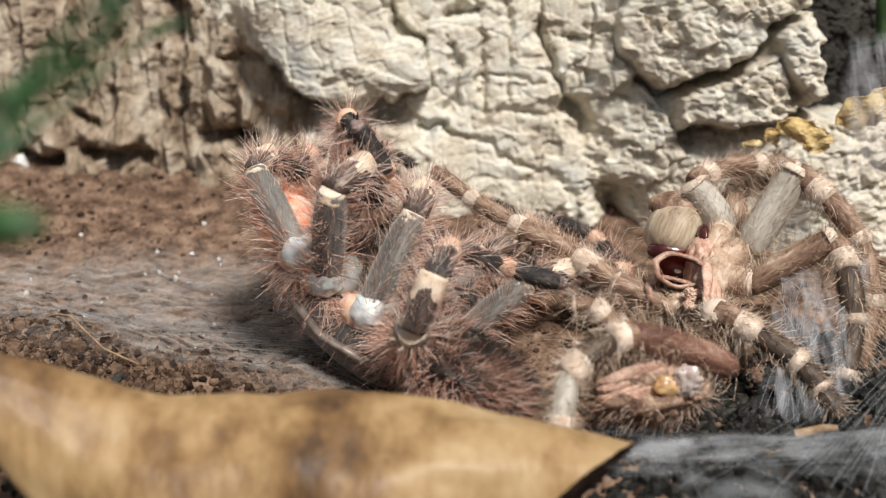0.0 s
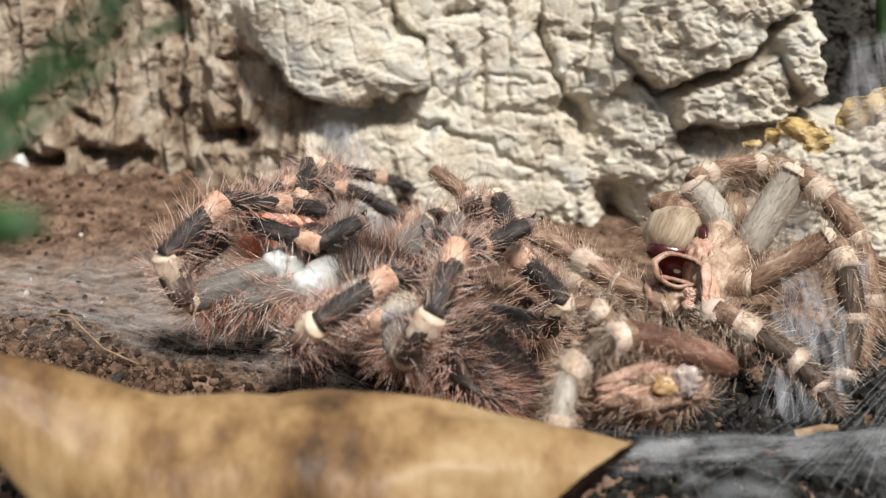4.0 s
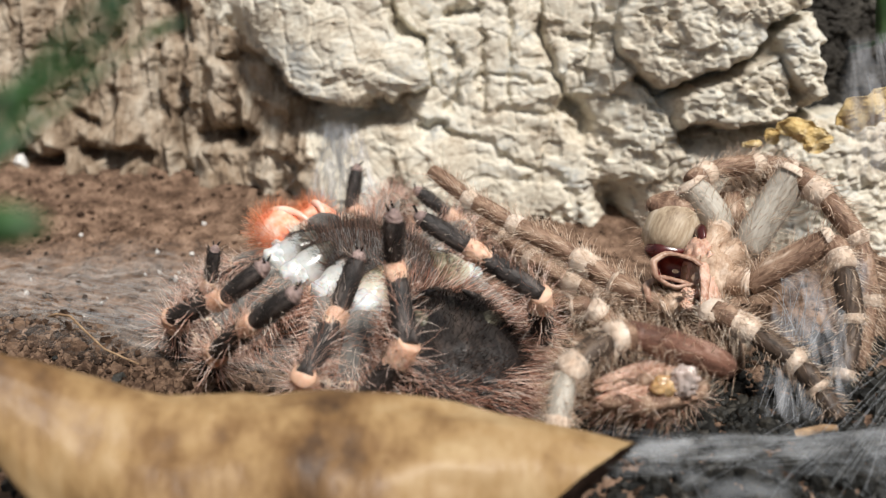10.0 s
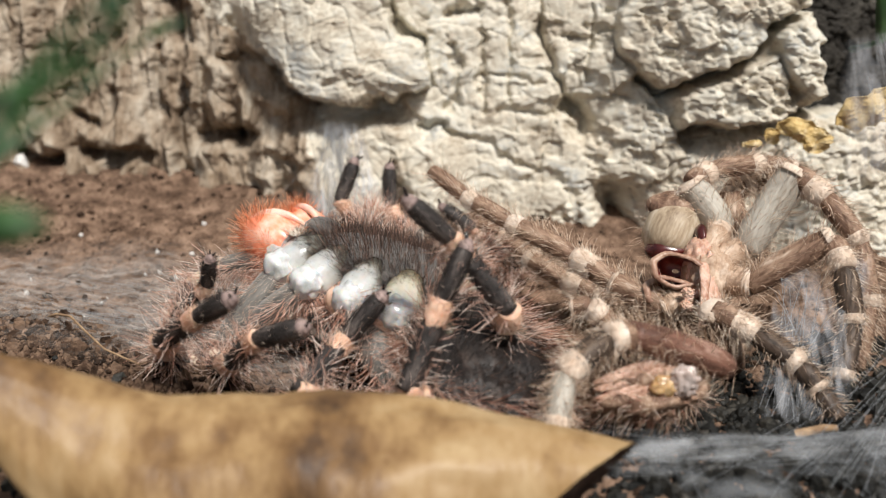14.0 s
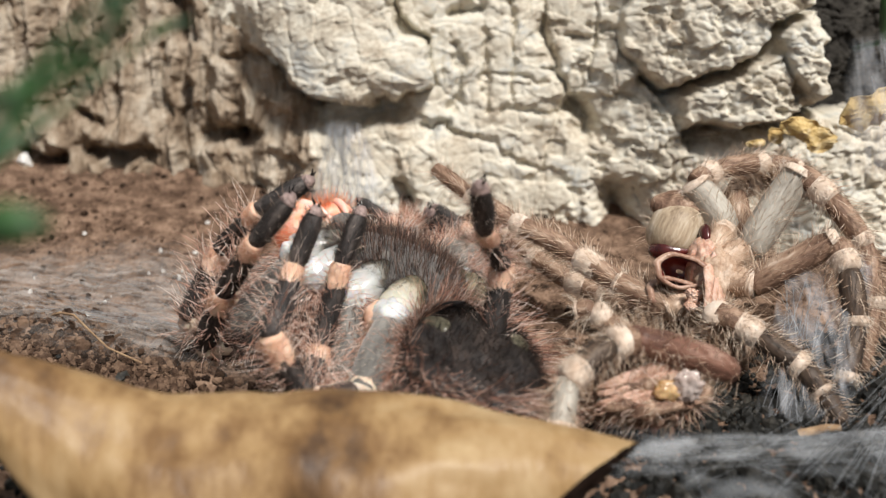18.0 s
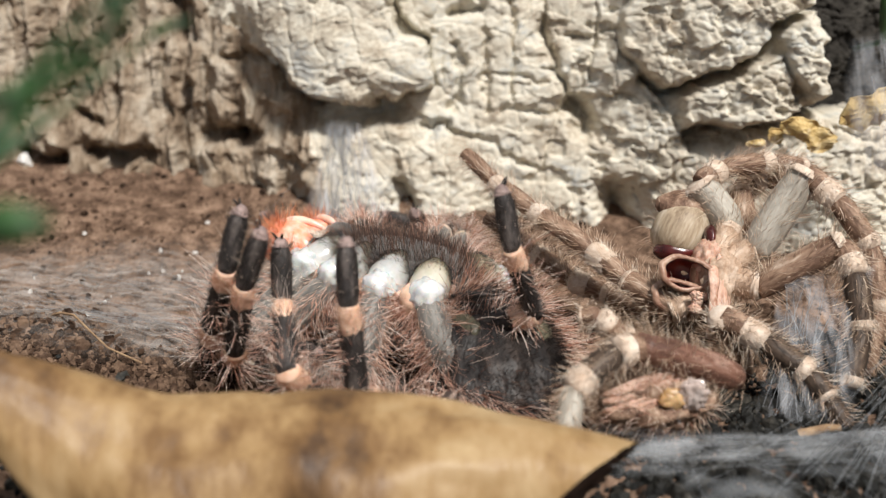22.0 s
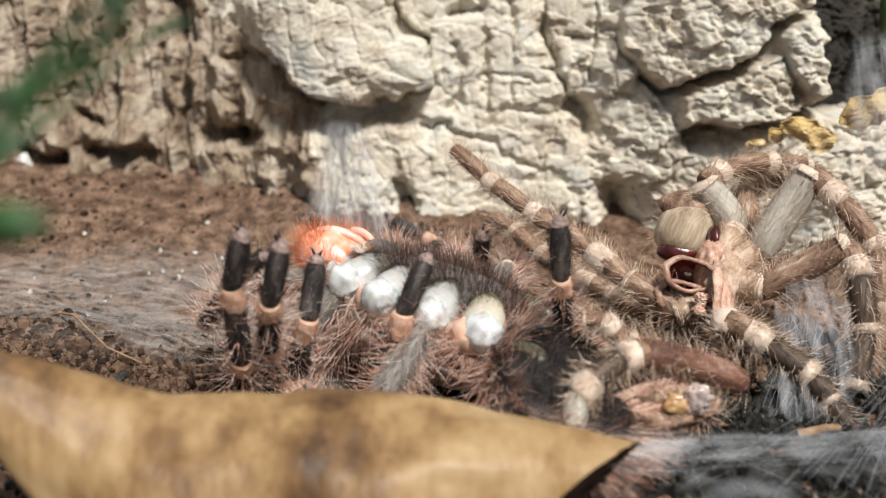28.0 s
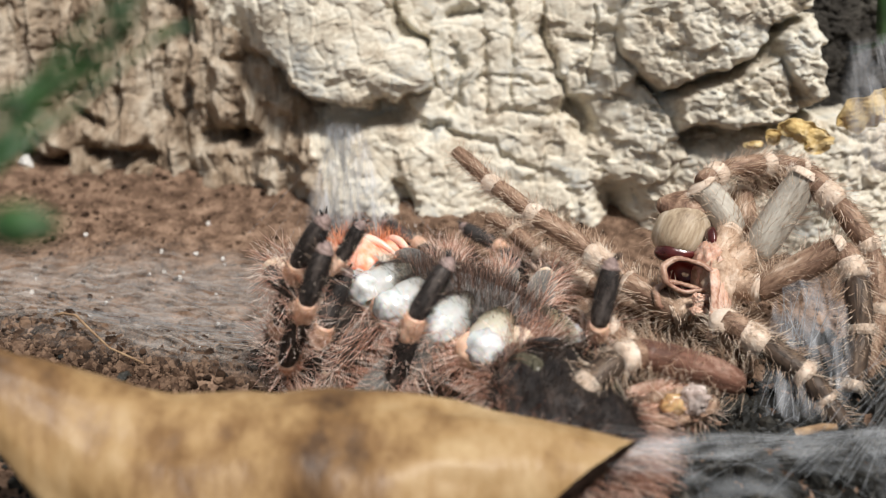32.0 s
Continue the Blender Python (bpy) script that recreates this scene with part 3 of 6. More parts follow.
def blob(radii, mat, name="blob", rings=20, around=28, lump=0.0, seed=0, freq=2.0, taper=0.0, flat_bottom=0.0):
    """A rounded body with three radii, lumps from noise and a taper along X."""
    vs = []
    off = seed * 7.3
    for i in range(rings + 1):
        th = math.pi * i / rings
        for j in range(around):
            ph = 2 * math.pi * j / around
            d = Vector((math.cos(th), math.sin(th) * math.cos(ph), math.sin(th) * math.sin(ph)))
            q = 1 + lump * (noise.noise(d * freq + Vector((off, off, off))) + 0.5 * noise.noise(d * freq * 2.3 + Vector((off, 0, off))))
            w = 1 + taper * d.x
            vs.append((radii[0] * d.x * q, radii[1] * d.y * q * w, radii[2] * d.z * q * w * (1 - flat_bottom * (d.z < 0))))
    fs = []
    for i in range(rings):
        for j in range(around):
            fs.append((i * around + j, i * around + (j + 1) % around, (i + 1) * around + (j + 1) % around, (i + 1) * around + j))
    return mesh_from(name, vs, fs, mat)


def hair_mesh(roots, mat, rng, length, spread=0.25, radius=0.00006, curl=0.25, name="hair"):
    """Fine tapering hairs in one mesh; roots: (place, direction) pairs."""
    def unit(v):
        return v / (np.linalg.norm(v, axis=1, keepdims=True) + 1e-9)
    n = len(roots)
    p = np.array([q[0] for q in roots], float)
    d = unit(np.array([q[1] for q in roots], float) + spread * rng.randn(n, 3))
    s = unit(np.cross(d, rng.randn(n, 3)))
    b = np.cross(d, s)
    l = rng.uniform(length[0], length[1], (n, 1))
    r = radius * rng.uniform(0.7, 1.3, (n, 1))
    c = curl * l * rng.uniform(0.2, 1.0, (n, 1))
    rings = []
    for u, w in ((0.0, 1.0), (0.45, 0.85), (0.8, 0.5)):
        m = p + d * l * u + s * c * u * u
        rings += [m + w * r * (s * math.cos(2.094 * k) + b * math.sin(2.094 * k)) for k in range(3)]
    rings.append(p + d * l * (1 - 0.1 * curl) + s * c)
    vs = np.stack(rings, 1).reshape(-1, 3)
    one = np.array([(3 * q + k, 3 * q + (k + 1) % 3, 3 * q + 3 + (k + 1) % 3, 3 * q + 3 + k) for q in range(2) for k in range(3)])
    tip = np.array([(6 + k, 6 + (k + 1) % 3, 9) for k in range(3)])
    o = (np.arange(n) * 10)[:, None, None]
    loops = np.concatenate([(one[None] + o).reshape(-1), (tip[None] + o).reshape(-1)]).astype(np.int32)
    sizes = np.concatenate([np.full(6 * n, 4), np.full(3 * n, 3)]).astype(np.int32)
    me = bpy.data.meshes.new(name)
    me.vertices.add(len(vs))
    me.vertices.foreach_set("co", vs.astype(np.float32).ravel())
    me.loops.add(len(loops))
    me.loops.foreach_set("vertex_index", loops)
    me.polygons.add(len(sizes))
    me.polygons.foreach_set("loop_start", (np.cumsum(sizes) - sizes).astype(np.int32))
    me.materials.append(mat)
    me.update(calc_edges=True)
    return me


def tube_roots(rng, count, length, radius, lean=0.5, bottom=0.0, arc=None):
    """Root places and directions all round a tube along +Z."""
    out = []
    for _ in range(count):
        a = rng.uniform(*arc) if arc else rng.uniform(0, 6.283)
        z = length * rng.uniform(bottom, 1.0)
        d = (math.cos(a), math.sin(a), lean)
        out.append(((radius * 0.95 * math.cos(a), radius * 0.95 * math.sin(a), z), d))
    return out


def ball_roots(rng, count, radii, lean=(0, 0, 0), keep=None):
    out = []
    while len(out) < count:
        d = rng.randn(3)
        d /= np.linalg.norm(d)
        if keep and not keep(d):
            continue
        p = d * np.array(radii) * 0.98
        nrm = d / np.array(radii)
        out.append((p, nrm / np.linalg.norm(nrm) + np.array(lean)))
    return out


def aim_matrix(a, b, hint=(0, 0, 1)):
    """The pose at a whose +Z looks at b and whose +Y leans to the hint."""
    z = (Vector(b) - Vector(a)).normalized()
    h = Vector(hint)
    y = h - z * h.dot(z)
    if y.length < 1e-4:
        y = Vector((0, 1, 0.01)) - z * z.y
    y.normalize()
    x = y.cross(z)
    m = Matrix((x, y, z)).transposed().to_4x4()
    m.translation = a
    return m


# ---- the shed skin, leaning against the bark (places in millimetres) ----
SHED_LEGS = [
    # hip outwards; the style says how the shin looks
    ("back", [(49.2, 6.6, 10.8), (38.2, 14.0, 14.2), (30.0, 20.6, 18.2), (16.0, 29.6, 23.4), (5.5, 36.3, 27.9), (-2.5, 43.1, 32.7)]),
    ("back", [(47.4, 18.2, 4.6), (36.7, 26.4, 7.1), (29.2, 31.0, 8.3), (20.9, 38.6, 12.2), (14.9, 44.1, 16.3), (9.4, 48.8, 17.8)]),
    ("palp", [(40.6, -23.6, 15.5), (31.5, -26.1, 19.9), (27.3, -24.8, 23.9), (24.0, -24.1, 23.1)]),
    ("front", [(52.9, -28.5, 13.0), (33.7, -33.5, 21.6), (28.9, -36.3, 22.0), (21.0, -41.6, 17.7), (19.1, -47.8, 10.4)]),
    ("dark", [(60.5, -6.4, 3.1), (54.0, -10.2, 17.4), (61.4, -14.5, 14.0), (69.0, -20.0, 9.8), (72.1, -23.4, 6.0), (74.8, -27.4, 1.8)]),
    ("side", [(65.2, 4.5, 17.2), (80.5, 1.7, 28.2), (81.9, -3.9, 23.9), (82.2, -10.1, 14.6), (79.1, -16.2, 5.3)]),
    ("grey", [(66.6, 14.3, 21.6), (76.8, 17.7, 38.6), (82.4, 12.2, 34.4), (88.1, 5.3, 26.4), (88.7, -2.5, 15.4), (84.2, -10.1, 4.7)]),
    ("grey", [(64.2, 23.4, 23.6), (56.2, 25.7, 34.0), (61.6, 29.5, 36.2), (74.1, 33.9, 36.7), (82.7, 35.5, 35.0), (87.3, 34.2, 31.2)]),
    ("back", [(68.2, 28.8, 21.0), (67.9, 35.8, 29.4), (73.8, 38.4, 31.2), (83.3, 38.3, 30.8)]),
]
SHED_NAMES = ("femur", "patella", "tibia", "metatarsus", "tarsus")
SHED_BASE = Vector((0.062, -0.008, 0.0))


def shed_segment(root, name, a, b, style, rng):
    a, b = Vector(a) * 0.001 - SHED_BASE, Vector(b) * 0.001 - SHED_BASE
    L = (b - a).length
    w = {"femur": 3.2, "patella": 2.75, "tibia": 2.55, "metatarsus": 2.25, "tarsus": 2.0}[name] * 0.001
    if style == "palp":
        w *= 0.75
    mat = M_SKIN
    if name == "femur" and style == "grey":
        mat, w = M_SKIN_GREY, w * 1.2
    elif style == "dark" and name in ("tibia", "metatarsus", "tarsus") or style == "side" and name in ("tibia", "metatarsus"):
        mat = M_SKIN_DARK
    elif style == "front":
        mat = {"femur": M_SKIN_RED, "tibia": M_SKIN_DARK, "metatarsus": M_SKIN_GREY}.get(name, M_SKIN)
    ob = put(name, lathe([(0, w * 0.78), (0.2 * L, w * 1.02), (0.7 * L, w), (1.02 * L, w * 0.84)], mat, around=20, ripple=0.018, seed=int(rng.rand() * 999), name=name, flat=0.9, bend=0.02), root, aim_matrix(a, b, (0, -0.4, 1)))
    z0 = 1.0
    if name != "tarsus" and (style, name) != ("front", "femur"):
        z0 = 0.5 if name == "patella" else (0.64 if style == "front" and name == "tibia" else 0.93 if name == "femur" else 0.84) + rng.uniform(-0.06, 0.05)
        put("joint_band", lathe([(z0 * L, w * 1.03), (0.9 * L, w * 1.03), (1.0 * L, w * 0.97), (1.06 * L, w * 0.70)], M_CREAM_DRY, around=18, ripple=0.012, seed=int(rng.rand() * 99)), ob, label="cream band at the joint")
    long = (0.0018, 0.0060) if name in ("femur", "tibia") else (0.0014, 0.0046)
    put("hair", hair_mesh(tube_roots(rng, int((16000 if style == "front" else 12500) * L), L, w, 0.65), M_HAIR_BUFF, rng, long, spread=0.2, radius=0.000055, curl=0.6), ob)
    tint = M_HAIR_DARK if mat is M_SKIN_DARK else (M_HAIR_PALE if mat is M_SKIN_GREY else M_HAIR_BROWN)
    put("down", hair_mesh(tube_roots(rng, int(34000 * L * z0), L * min(1.0, z0 + 0.07), w * 1.05, 1.8), tint, rng, (0.0004, 0.0012), radius=0.000035), ob)
    if z0 < 1:
        put("band_hair", hair_mesh(tube_roots(rng, int(60000 * L * (1.10 - z0)), L * 1.04, w * 1.04, 1.2, bottom=(z0 - 0.06) / 1.04), M_HAIR_CREAM, rng, (0.0004, 0.0016), radius=0.000042), ob)
    return ob


M_JAW_RIM = material("tan_jaw_rim", [(0.3, (0.18, 0.08, 0.05)), (0.5, (0.38, 0.22, 0.15)), (0.75, (0.60, 0.44, 0.34))], scale=190, rough=0.4, bump=0.6, fine=0.4, spec=0.5)
M_JAW_RED = material("deep_red_jaw_lining", [(0.3, (0.05, 0.008, 0.006)), (0.6, (0.17, 0.030, 0.022)), (0.85, (0.32, 0.08, 0.06))], scale=160, rough=0.3, bump=0.2, spec=0.5)
M_SKIN_TAN = material("buff_shed_hide", [(0.3, (0.30, 0.19, 0.125)), (0.5, (0.50, 0.36, 0.26)), (0.72, (0.68, 0.55, 0.44))], scale=230, rough=0.6, bump=0.6, fine=0.4, spec=0.3)
M_SKIN_RED = material("red_brown_shed_thigh", [(0.3, (0.06, 0.028, 0.02)), (0.55, (0.20, 0.10, 0.07)), (0.8, (0.42, 0.28, 0.22))], scale=240, rough=0.5, bump=0.5, fine=0.4, stretch=(1, 1, 0.3))
M_CREAM_DRY = material("dry_cream_band", [(0.3, (0.50, 0.36, 0.26)), (0.5, (0.70, 0.57, 0.46)), (0.7, (0.82, 0.75, 0.67))], scale=220, rough=0.7, bump=0.3, fine=0.2)
M_HAIR_CREAM = material("cream_hair", [(0.2, (0.58, 0.45, 0.34)), (0.5, (0.76, 0.66, 0.55)), (0.8, (0.88, 0.82, 0.74))], scale=200, rough=0.5, bump=0, random_tint=0.6, spec=0.3)
M_HAIR_BUFF = material("pale_shed_hair", [(0.2, (0.40, 0.26, 0.17)), (0.5, (0.64, 0.47, 0.34)), (0.8, (0.82, 0.70, 0.57))], scale=200, rough=0.4, bump=0, random_tint=0.7, spec=0.4)
M_HAIR_BROWN = material("brown_down", [(0.2, (0.12, 0.07, 0.042)), (0.5, (0.27, 0.175, 0.115)), (0.8, (0.46, 0.34, 0.25))], scale=200, rough=0.5, bump=0, random_tint=0.7, spec=0.3)


def crumple(radii, mat, name, seed, lump=0.35, freq=3.0):
    return blob(radii, mat, name, rings=30, around=40, lump=lump, seed=seed, freq=freq)


def bowl(rx, ry, depth, rim, mat_in, mat_out, name):
    """An open shell with a thick curled rim; its mouth faces +Z."""
    vs, fs, n, rings = [], [], 36, 9
    for layer, k in ((0, 1.0), (1, 0.80)):
        for i in range(rings):
            u = i / (rings - 1)
            r = (math.cos(u * math.pi / 2 * 0.97)) ** 0.6 * k + (0.06 if i == 0 and layer == 0 else 0)
            z = -depth * math.sin(u * math.pi / 2) * (1 if layer == 0 else 0.86) + (0 if layer == 0 else 0.0002)
            for j in range(n):
                a = 6.283 * j / n
                w = 1 + 0.05 * math.sin(3 * a + 1) + 0.03 * math.sin(7 * a)
                vs.append((rx * r * w * math.cos(a), ry * r * w * math.sin(a), z + 0.0006 * math.sin(2 * a + 0.5) * (1 - u)))
    for layer in (0, 1):
        o = layer * rings * n
        for i in range(rings - 1):
            for j in range(n):
                q = (o + i * n + j, o + i * n + (j + 1) % n, o + (i + 1) * n + (j + 1) % n, o + (i + 1) * n + j)
                fs.append(q if layer else q[::-1])
    inner = len(fs) // 2
    for j in range(n):
        fs.append((j, (j + 1) % n, rings * n + (j + 1) % n, rings * n + j))
    me = mesh_from(name, vs, fs, mat_out)
    me.materials.append(mat_in)
    for i, p in enumerate(me.polygons):
        p.material_index = 1 if inner <= i < 2 * inner else 0
    return me


def shed_skin():
    rng = np.random.RandomState(55)
    root = new("shed_skin")
    root.matrix_basis = Matrix.Translation(SHED_BASE)
    tagged(root, "dry tan shed tarantula skin, empty jaws open, leaning on the bark", "shed skin")

    def at(x, y, z):
        return Vector((x, y, z)) * 0.001 - SHED_BASE
    swing = []
    for k, (style, pts) in enumerate(SHED_LEGS):
        for i, (a, b) in enumerate(zip(pts, pts[1:])):
            ob = shed_segment(root, SHED_NAMES[i], a, b, style, rng)
            if k == 0:
                swing.append(ob)
    # carapace: a tan shell, lit crown and dark front rim
    face = Vector((-0.15, -0.82, 0.35))
    cp = put("carapace", blob((7.2 * 0.001, 6.4 * 0.001, 5.8 * 0.001), M_SHELL, "carapace", lump=0.05, seed=3, taper=-0.1), root, aim_matrix(at(52.3, 23.5, 23.8), at(52.3, 23.5, 23.8) + face, (0.2, 0, 1)) @ pose(0, 0, 0, 0, 0, 80), "tan shed carapace with a dark rim")
    put("hair", hair_mesh(ball_roots(rng, 200, (0.0074, 0.0066, 0.006), (0.2, 0, -0.4), keep=lambda d: d[2] < 0.3), M_HAIR_BUFF, rng, (0.002, 0.0052), radius=0.00005, curl=0.9), cp)
    put("rim", blob((0.0060, 0.0032, 0.0026), M_MAROON, "rim", lump=0.08, seed=4), root, Matrix.Translation(at(51.4, 20.0, 20.0)), "dark maroon front rim")
    put("rim", blob((0.0016, 0.0034, 0.0040), M_MAROON, "rim", lump=0.08, seed=9), root, Matrix.Translation(at(57.6, 18.4, 22.6)))
    put("crown", blob((0.0068, 0.005, 0.0035), M_SKIN, "crown", lump=0.1, seed=12), root, Matrix.Translation(at(53.5, 26.5, 28.3)))
    # empty jaws: two deep bowls side by side
    towards = Vector((-0.12, -0.90, 0.34))
    for dx, dz, rx, ry in ((0.8, 2.6, 0.0060, 0.0037), (-0.2, -2.9, 0.0062, 0.0037)):
        c = at(49.6 + dx, 6.5, 17.2 + dz)
        put("jaw_shell", bowl(rx, ry, 0.008, 0.001, M_JAW_RED, M_JAW_RIM, "jaw_shell"), root, aim_matrix(c, c + towards, (0.15, 0, 1)), "hollow maroon jaw shell with a pink rim")
    put("jaw_side", crumple((0.0036, 0.0048, 0.0068), M_SKIN_PINK, "jaw_side", 5, 0.2), root, Matrix.Translation(at(56.0, 12.0, 18.4)))
    # torn strips below the jaws
    for i in range(6):
        w = 0.8 + 0.5 * rng.rand()
        top, bot = at(56.0 + 0.45 * i, 8.6 - 0.1 * i, 22.5 - 0.5 * i), at(54.2 + 0.75 * i + rng.randn() * 0.3, -2.0 - 2 * rng.rand(), 8.5 + 3 * rng.rand())
        put("strip", lathe([(0, 0.0006), (0.004, 0.0012 * w), (0.009, 0.0010 * w), ((top - bot).length, 0.0006)], M_SKIN_PINK, around=8, ripple=0.25, seed=i, flat=0.5, bend=0.05 * rng.randn()), root, aim_matrix(top, bot, (0, -1, 0)))
    put("torn_sheet", crumple((0.0022, 0.0014, 0.0068), M_SKIN_PINK, "torn_sheet", 15, 0.25), root, aim_matrix(at(57.2, 5.5, 17.0), at(56.2, 1.0, 9.0), (0, -1, 0)), "wrinkled translucent pink strip of skin")
    for i in range(7):
        c = at(51.5 + 3 * rng.rand(), 2.5 + 2 * rng.rand(), 12.5 + 4 * rng.rand())
        put("shred", crumple((0.0011, 0.0006, 0.0009), M_SKIN_PINK, "shred", i, 0.5), root, Matrix.Translation(c))
    # leg stumps round the breast plate
    for (x, y, z), (hx, hy, hz), r in (((58.5, 15.0, 21.2), (62.6, 20.4, 24.6), 3.0), ((60.0, 13.0, 19.6), (66.4, 14.6, 22.2), 3.2), ((59.5, 9.0, 17.0), (65.4, 4.6, 17.6), 3.2),
                                        ((58.0, 11.0, 18.0), (62.4, 11.0, 19.8), 2.9), ((57.5, 2.0, 11.5), (61.5, -4.5, 6.5), 3.4), ((52.0, 8.0, 13.0), (47.5, 7.0, 11.0), 3.0)):
        a, b = at(x, y, z), at(hx, hy, hz)
        L = (b - a).length
        cx = put("coxa", lathe([(-0.002, 0.7 * r * 0.001), (0.2 * L, r * 0.001), (0.75 * L, r * 0.00098), (1.1 * L, 0.75 * r * 0.001)], M_SKIN_TAN, around=18, ripple=0.08, seed=int(x)), root, aim_matrix(a, b, (0, -1, 0.3)))
        put("hair", hair_mesh(tube_roots(rng, 300, L, r * 0.001, 0.7), M_HAIR_BUFF, rng, (0.0008, 0.0026), radius=0.00005), cx)
        put("rim_band", lathe([(0.85 * L, 0.9 * r * 0.001), (1.0 * L, 0.95 * r * 0.001), (1.1 * L, 0.8 * r * 0.001)], M_CREAM_DRY, around=14, ripple=0.1, seed=int(z)), cx)
    put("breast_plate", crumple((0.0055, 0.0060, 0.0075), M_SKIN_TAN, "breast_plate", 7, 0.2), root, Matrix.Translation(at(58.0, 10.0, 16.0)))
    # crumpled abdomen skin
    ab = put("abdomen_skin", crumple((0.0120, 0.0085, 0.0058), M_SKIN, "abdomen_skin", 11, 0.3), root, Matrix.Translation(at(35.4, -30.0, 10.0)), "crumpled hairy abdomen skin")
    put("hair", hair_mesh(ball_roots(rng, 900, (0.012, 0.0085, 0.0058), (-0.5, 0, 0.2)), M_HAIR_BUFF, rng, (0.0015, 0.0058), radius=0.00005, curl=0.6), ab)
    put("hair", hair_mesh(ball_roots(rng, 500, (0.012, 0.0085, 0.0058), (-0.5, 0, 0.2)), M_HAIR_RED, rng, (0.002, 0.006), radius=0.00005, curl=0.6), ab)
    for i in range(11):
        u = i / 10
        a = at(27.4 + 3 * rng.rand() - 1.5 * u, -37.5 + 1.5 * u, 9.0 + 4.7 * u + rng.rand())
        b = at(41.1 + 2 * rng.rand(), -35.0 + 3.0 * u, 11.8 + 4.9 * u)
        L = (b - a).length
        put("fold", lathe([(0, 0.0003), (0.3 * L, 0.0010), (0.7 * L, 0.0012), (L, 0.0005)], M_SKIN_PINK, around=10, ripple=0.2, seed=i, flat=0.6, bend=0.05), root, aim_matrix(a, b, (0, -1, 0.4)))
    put("amber_lump", blob((0.0026, 0.0018, 0.0020), M_AMBER, "amber_lump", lump=0.3, seed=2), root, Matrix.Translation(at(39.3, -36.6, 13.0)), "glossy amber dried lump")
    put("wet_film", crumple((0.0026, 0.0012, 0.0030), M_WET, "wet_film", 3, 0.35), root, Matrix.Translation(at(42.7, -37.1, 14.1)), "shiny whitish wet film")
    return root, swing


M_SHELL = material("tan_shell", [(0.3, (0.20, 0.14, 0.09)), (0.5, (0.42, 0.33, 0.23)), (0.7, (0.62, 0.54, 0.43))], scale=160, rough=0.5, bump=0.3, fine=0.3, stretch=(0.3, 2, 2))
M_WET = material("wet_film", [(0.3, (0.34, 0.24, 0.20)), (0.7, (0.62, 0.54, 0.50))], scale=200, rough=0.08, bump=0.4, spec=0.8, coat=0.6)
SHED, SWING = shed_skin()


def move_shed_skin():
    """The skin sags a little while the spider pushes; its long rear leg is swung up."""
    base = Matrix.Translation(SHED_BASE)
    sag = [(0, 0.5, 0.0, 0.0), (3.5, 0.5, 0.0, 0.0), (5.5, -0.7, 0.0, 0.2), (10, 0.0, 0.0, 0.0), (14, 0, 0, 0), (17, 0.0, 0.6, 0.8), (19, 0.1, 0.7, 1.1), (20, 0.5, 1.1, 1.7), (22, 0.9, 1.6, 2.3), (23, 1.0, 1.7, 2.5),
           (24, 1.6, 2.4, 3.4), (27.5, 1.6, 2.2, 3.2), (32, 1.5, 2.3, 3.3)]
    walk(SHED, [(t, base @ pose(dx * 0.001, -0.0004 * dz, -0.001 * dz * 0.55, lean, 0, 0)) for t, dx, dz, lean in sag])
    hip = SWING[0].matrix_basis.translation.copy()
    rest = [ob.matrix_basis.copy() for ob in SWING]
    turns = [(0, 0, 0, 0), (17, 0, 0, 0), (19, -2, 2, 0), (20, -2, 4, -12), (21, -10, 12, -16), (22, 0, 2, -8), (23, -2, 4, -8), (24, -8, 10, -1), (28, -5, 8, 0), (32, -9, 10.5, 0)]
    for ob, m in zip(SWING, rest):
        walk(ob, [(t, Matrix.Translation(hip) @ pose(0, 0, 0, 0, ry, 0) @ pose(0, 0, 0, rx, 0, rz) @ Matrix.Translation(-hip) @ m) for t, rx, ry, rz in turns])


# ---- silk ----
def silk_sheet(name, corners, mat, label, nx=40, ny=40, sag=0.002, fold=0.0008, seed=0, ragged=0.3):
    """A hung sheet between four corners (top left, top right, bottom left, bottom right) whose edges thin out."""
    a, b, c, d = (Vector(p) * 0.001 for p in corners)
    vs, fade = [], []
    for j in range(ny):
        v = j / (ny - 1)
        for i in range(nx):
            u = i / (nx - 1)
            p = a.lerp(b, u).lerp(c.lerp(d, u), v)
            p += Vector((0, -1, 0.3)) * (sag * math.sin(math.pi * u) * math.sin(math.pi * v) + fold * math.sin(u * 23 + seed + 3 * v))
            vs.append(p)
            e = min(u, 1 - u) * 2 + 0.15 * noise.noise(Vector((u * 9, v * 4, seed)))
            g = min(v, 1 - v) * 2
            fade.append(max(0.0, min(1.0, e / ragged)) * max(0.0, min(1.0, g / 0.25 + 0.1)))
    me = mesh_from(name, vs, grid_faces(nx, ny), mat)
    at = me.attributes.new("fade", "FLOAT", "POINT")
    at.data.foreach_set("value", fade)
    return tagged(new(name, me), label, "silk")


